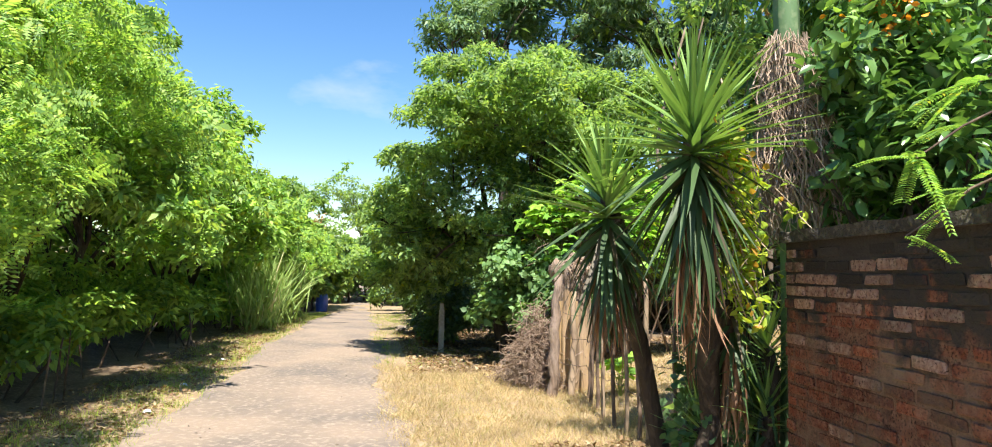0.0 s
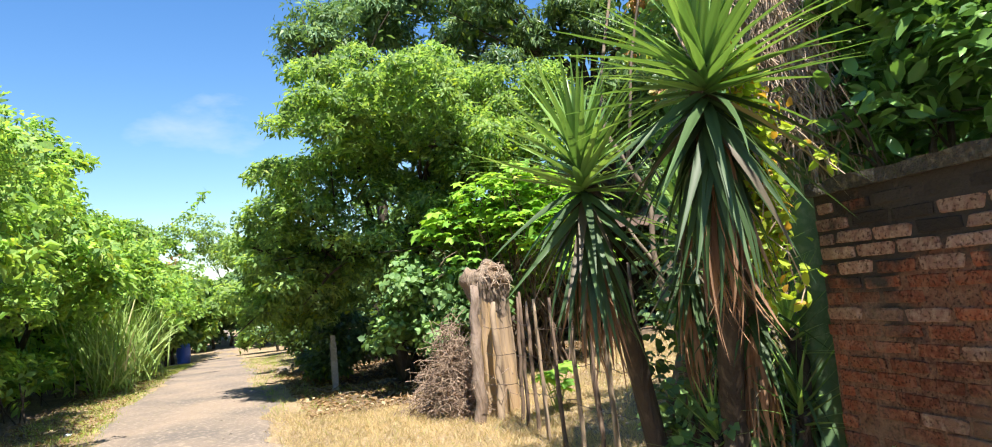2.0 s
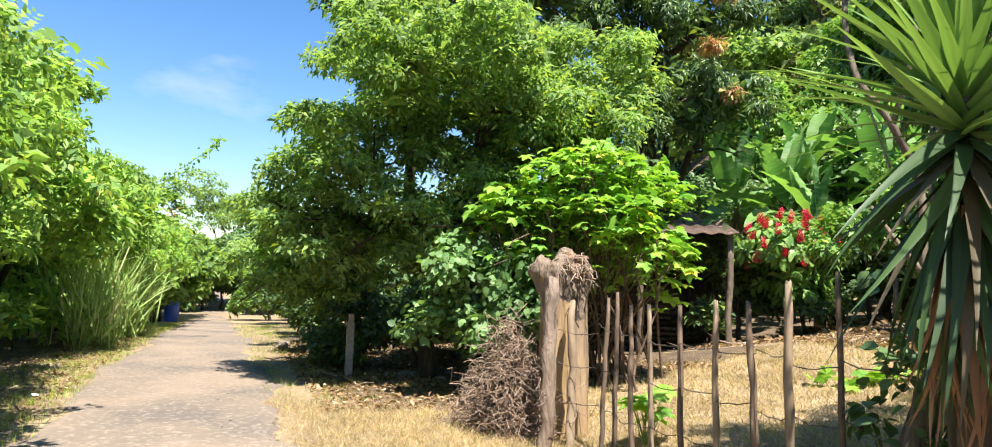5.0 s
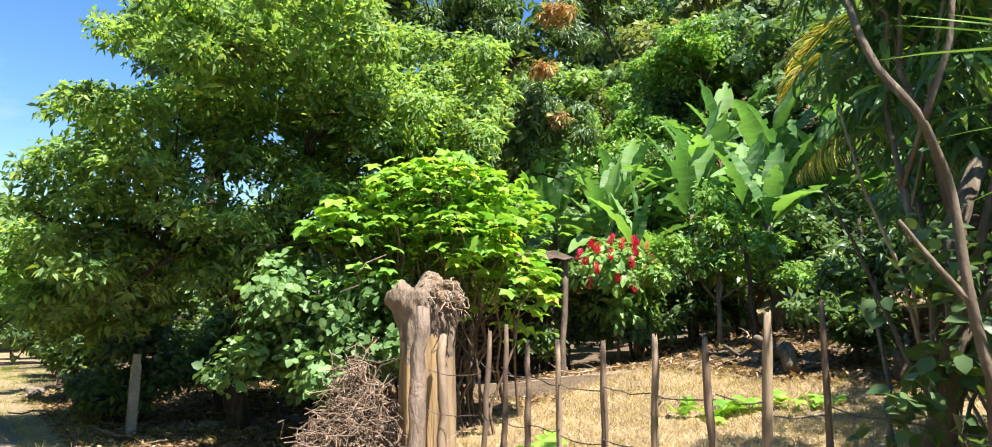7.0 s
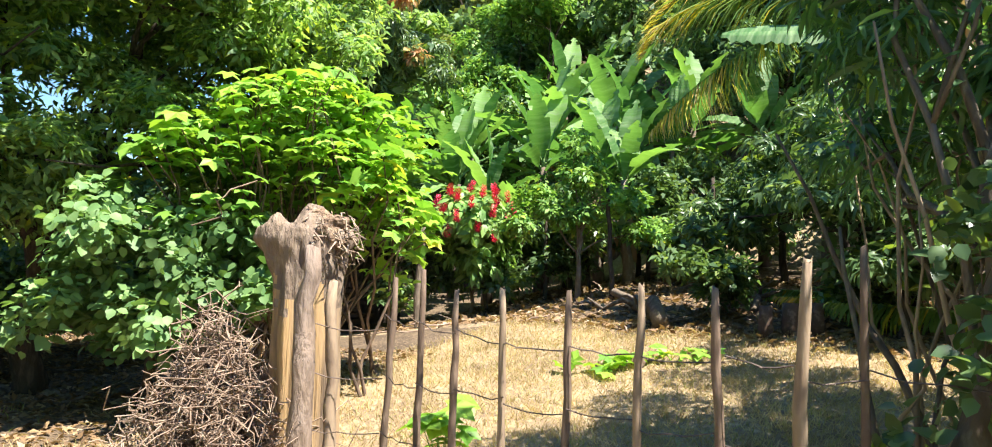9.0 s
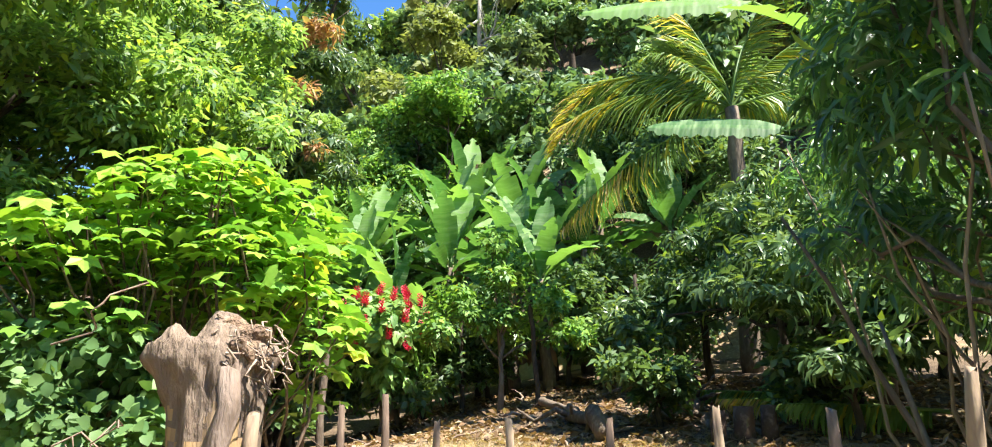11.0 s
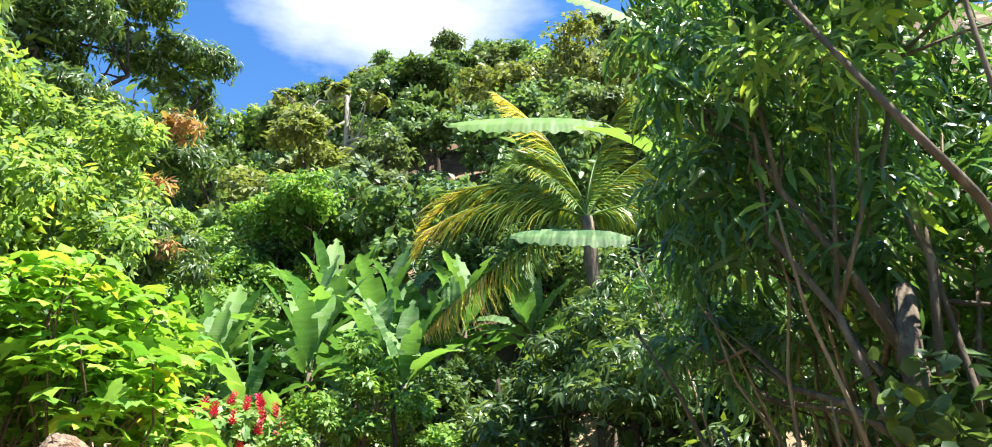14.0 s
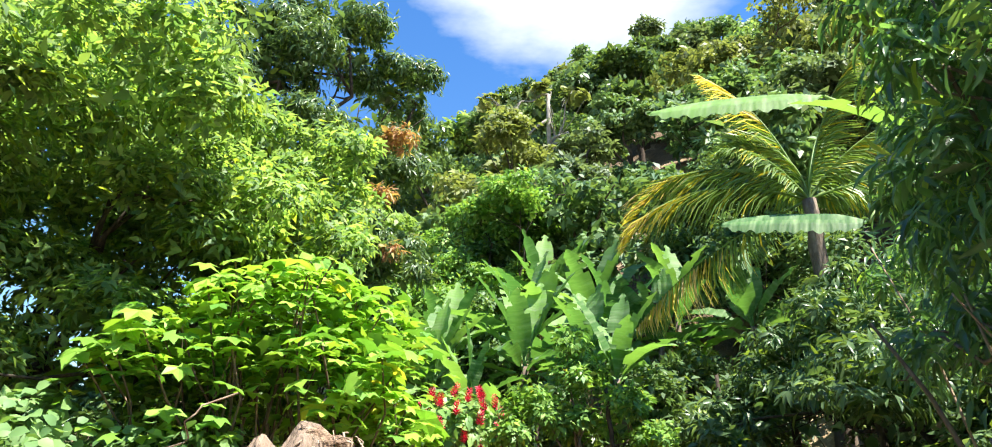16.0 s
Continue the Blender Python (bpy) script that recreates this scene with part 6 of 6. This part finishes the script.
# ---- far along the track ----
def cane_clump(at, n, h, seed, label):
    rng = np.random.default_rng(seed)
    t = thing("cane_clump", label, "tall grass", at, "cane clumps by the track")
    pos = np.column_stack([rng.normal(0, 0.28, n), rng.normal(0, 0.4, n), np.abs(rng.normal(0, 0.5, n))])
    way = np.column_stack([rng.normal(0, 0.35, n), rng.normal(0, 0.35, n), np.ones(n)])
    L = h * rng.uniform(0.4, 0.85, n)
    bend = np.array([(0, -0.5, 0), (0, 0.5, 0), (0.4, 0.45, 0.0), (0.4, -0.45, 0), (0.72, 0.3, -0.1), (0.72, -0.3, -0.1), (0.95, 0.0, -0.3), (0.95, 0.02, -0.3)])
    shape = (bend, np.array([(0, 1, 2, 3), (3, 2, 4, 5), (5, 4, 7, 6)]))
    tagged(part("grass_blade", leaves("grass_blade", pos, way, rng.standard_normal((n, 3)) * (1, 1, 0.2), L, np.full(n, 0.035), shape, M_CANE), t), kind="stuff")
    return t


cane_clump((-2.95, 20.6, 0), 480, 2.3, 1, "tall pale-green cane grass at the track edge")
cane_clump((-2.7, 22.3, 0), 420, 2.1, 2, "tall pale-green cane grass at the track edge")
cane_clump((-2.9, 19.2, 0), 200, 1.6, 3, "low pale-green cane grass at the track edge")

# arching climber that reaches out of the hedge into the sky
rng = np.random.default_rng(97)
t = thing("arching_climber", "thin leafy climber arching out of the hedge against the sky", "climbing plant", (-3.2, 23.0, 3.2))
arc = np.array([(-3.4, 23.0, 3.2), (-2.6, 22.2, 3.5), (-1.7, 21.4, 4.0), (-1.1, 20.8, 4.4), (-0.75, 20.4, 4.7)])
s_ = np.linspace(0, 4, 40)
arc = np.stack([np.interp(s_, np.arange(5), arc[:, k]) for k in range(3)], 1) - (-3.2, 23.0, 3.2)
v, f = tube_arrays(arc, np.linspace(0.012, 0.004, 40), 5, cap=False)
part("stem", mesh_of("stem", v, f, M_CANE, True), t)
pos = arc[rng.integers(0, 40, 150)] + rng.normal(0, 0.05, (150, 3))
part("foliage", leaves("foliage", pos, rng.standard_normal((150, 3)) - (0, 0, 0.5), rng.standard_normal((150, 3)), rng.uniform(0.08, 0.16, 150), rng.uniform(0.04, 0.09, 150), OVAL, M_FRESH), t)

# orange-flowering tree and blue barrel by the far end
thicket("flowering_tree", "tree with orange-brown blossom beyond the hedge", [(-3.4, 39.5, 4.9, 1.0)], M_RUSTLEAF, 57, 110, 8, 0.26, 0.5, category="tree")
thicket("roadside_tree", "leafy tree closing the far end of the track", [(-2.6, 50.0, 3.7, 1.6), (-0.4, 52.0, 4.6, 1.9), (1.8, 51.0, 4.0, 1.7), (4.0, 49.0, 4.2, 1.8), (-5.0, 51.0, 4.0, 1.8), (0.8, 55.0, 5.0, 2.2)], M_DEEP, 83, 800, 9, 0.3, 0.5, group="trees at the end of the track", category="tree", spread=0.25)
M_BLUE, _n, _l, _b = material("blue_plastic")
_b.inputs["Base Color"].default_value, _b.inputs["Roughness"].default_value = (0.03, 0.09, 0.42, 1), 0.4
v, f = tube_arrays([(0, 0, 0), (0, 0, 0.05), (0, 0, 0.3), (0, 0, 0.33), (0, 0, 0.6), (0, 0, 0.63), (0, 0, 0.88), (0, 0, 0.92)], [0.27, 0.29, 0.3, 0.32, 0.3, 0.32, 0.29, 0.26], 20)
thing("barrel", "blue plastic barrel beside the track", "barrel", (-2.5, 38.0, float(land(-2.5, 38))), data=mesh_of("barrel", v, f, M_BLUE, True))

# bare stems at the hedge's foot
rng = np.random.default_rng(99)
for k in range(26):
    y_ = float(rng.uniform(5, 20))
    x = float(-3.85 + rng.normal(0, 0.25))
    z = float(land(x, y_))
    h = float(rng.uniform(0.3, 0.8))
    pale = rng.random() < 0.4
    rough_post("dead_sapling", "grey dead stem at the foot of the hedge" if pale else "dark thin stem at the foot of the hedge", (x, y_, z), (x + float(rng.normal(0, 0.3)), y_ + float(rng.normal(0, 0.18)), z + h), float(rng.uniform(0.008, 0.02)), M_STICK if pale else M_DARKBARK, 1200 + k, 0, "stems at the hedge foot", "stem")


# ---- bricks of the wall, each an object ----
def brick_mesh(name, mat, seed):
    rng = np.random.default_rng(seed)
    bm = bmesh.new()
    bmesh.ops.create_cube(bm, size=1.0)
    bmesh.ops.bevel(bm, geom=list(bm.edges), offset=0.09, segments=1, affect="EDGES", clamp_overlap=True)
    for v in bm.verts:
        v.co += Vector(rng.normal(0, 0.026, 3))
    me = bpy.data.meshes.new(name)
    bm.to_mesh(me)
    bm.free()
    me.materials.append(mat)
    return me


RED = [brick_mesh("brick", M_BRICK, 800 + k) for k in range(4)]
PINK = [brick_mesh("brick", M_BRICKPALE, 810 + k) for k in range(3)]
rng = np.random.default_rng(12)
course, long_ = 0.07, 0.226
rows = int((WALL_TOP - 0.06 - WALL_LOW) / course)
for r in range(rows):
    z = WALL_LOW + 0.02 + course * (r + 0.5)
    y = WALL_END + rng.normal(0, 0.012)
    first = True
    while y > -0.6:
        L = (long_ / 2 if first and r % 2 == 0 else long_)
        first = False
        high = (z - WALL_LOW) / (WALL_TOP - WALL_LOW)
        data = PINK if rng.random() < (0.5 if 0.62 < high < 0.9 else 0.14 if 0.45 < high else 0.45 if r == 0 else 0.05) else RED
        yc = y - L / 2
        if rng.random() > 0.05:
            proud = rng.normal(0, 0.004) + (0.006 if data is PINK else 0)
            ob = part("brick", data[int(rng.integers(0, len(data)))], brick_wall, "",
                      pose(float(wall_face(yc)) + 0.023 - proud, yc, z + rng.normal(0, 0.003), rng.normal(0, 0.8), 0, math.degrees(math.atan(-0.117)) + rng.normal(0, 0.6)))
            ob.scale = (0.05, L - 0.016 - abs(rng.normal(0, 0.008)), course - 0.015 - abs(rng.normal(0, 0.004)))
        y -= L
# footing stones
STONES = [lumpy("stone", (1, 1, 1), M_STONE, 830 + k, 0.45, 2) for k in range(5)]
y = WALL_END + 0.15
while y > -0.5:
    s = rng.uniform(0.07, 0.14)
    for z in (0.06, 0.26, 0.44):
        ob = part("stone", STONES[int(rng.integers(0, 5))], footing, "", pose(float(wall_face(y)) - 0.1 + (0.44 - z) * -0.35 + rng.normal(0, 0.03), y + rng.normal(0, 0.05), z * rng.uniform(0.8, 1.1), rng.uniform(0, 90), rng.uniform(0, 90), rng.uniform(0, 360)))
        ob.scale = (s * 0.8, s * rng.uniform(0.7, 1.1), s * 0.7)
    y -= s * 1.5
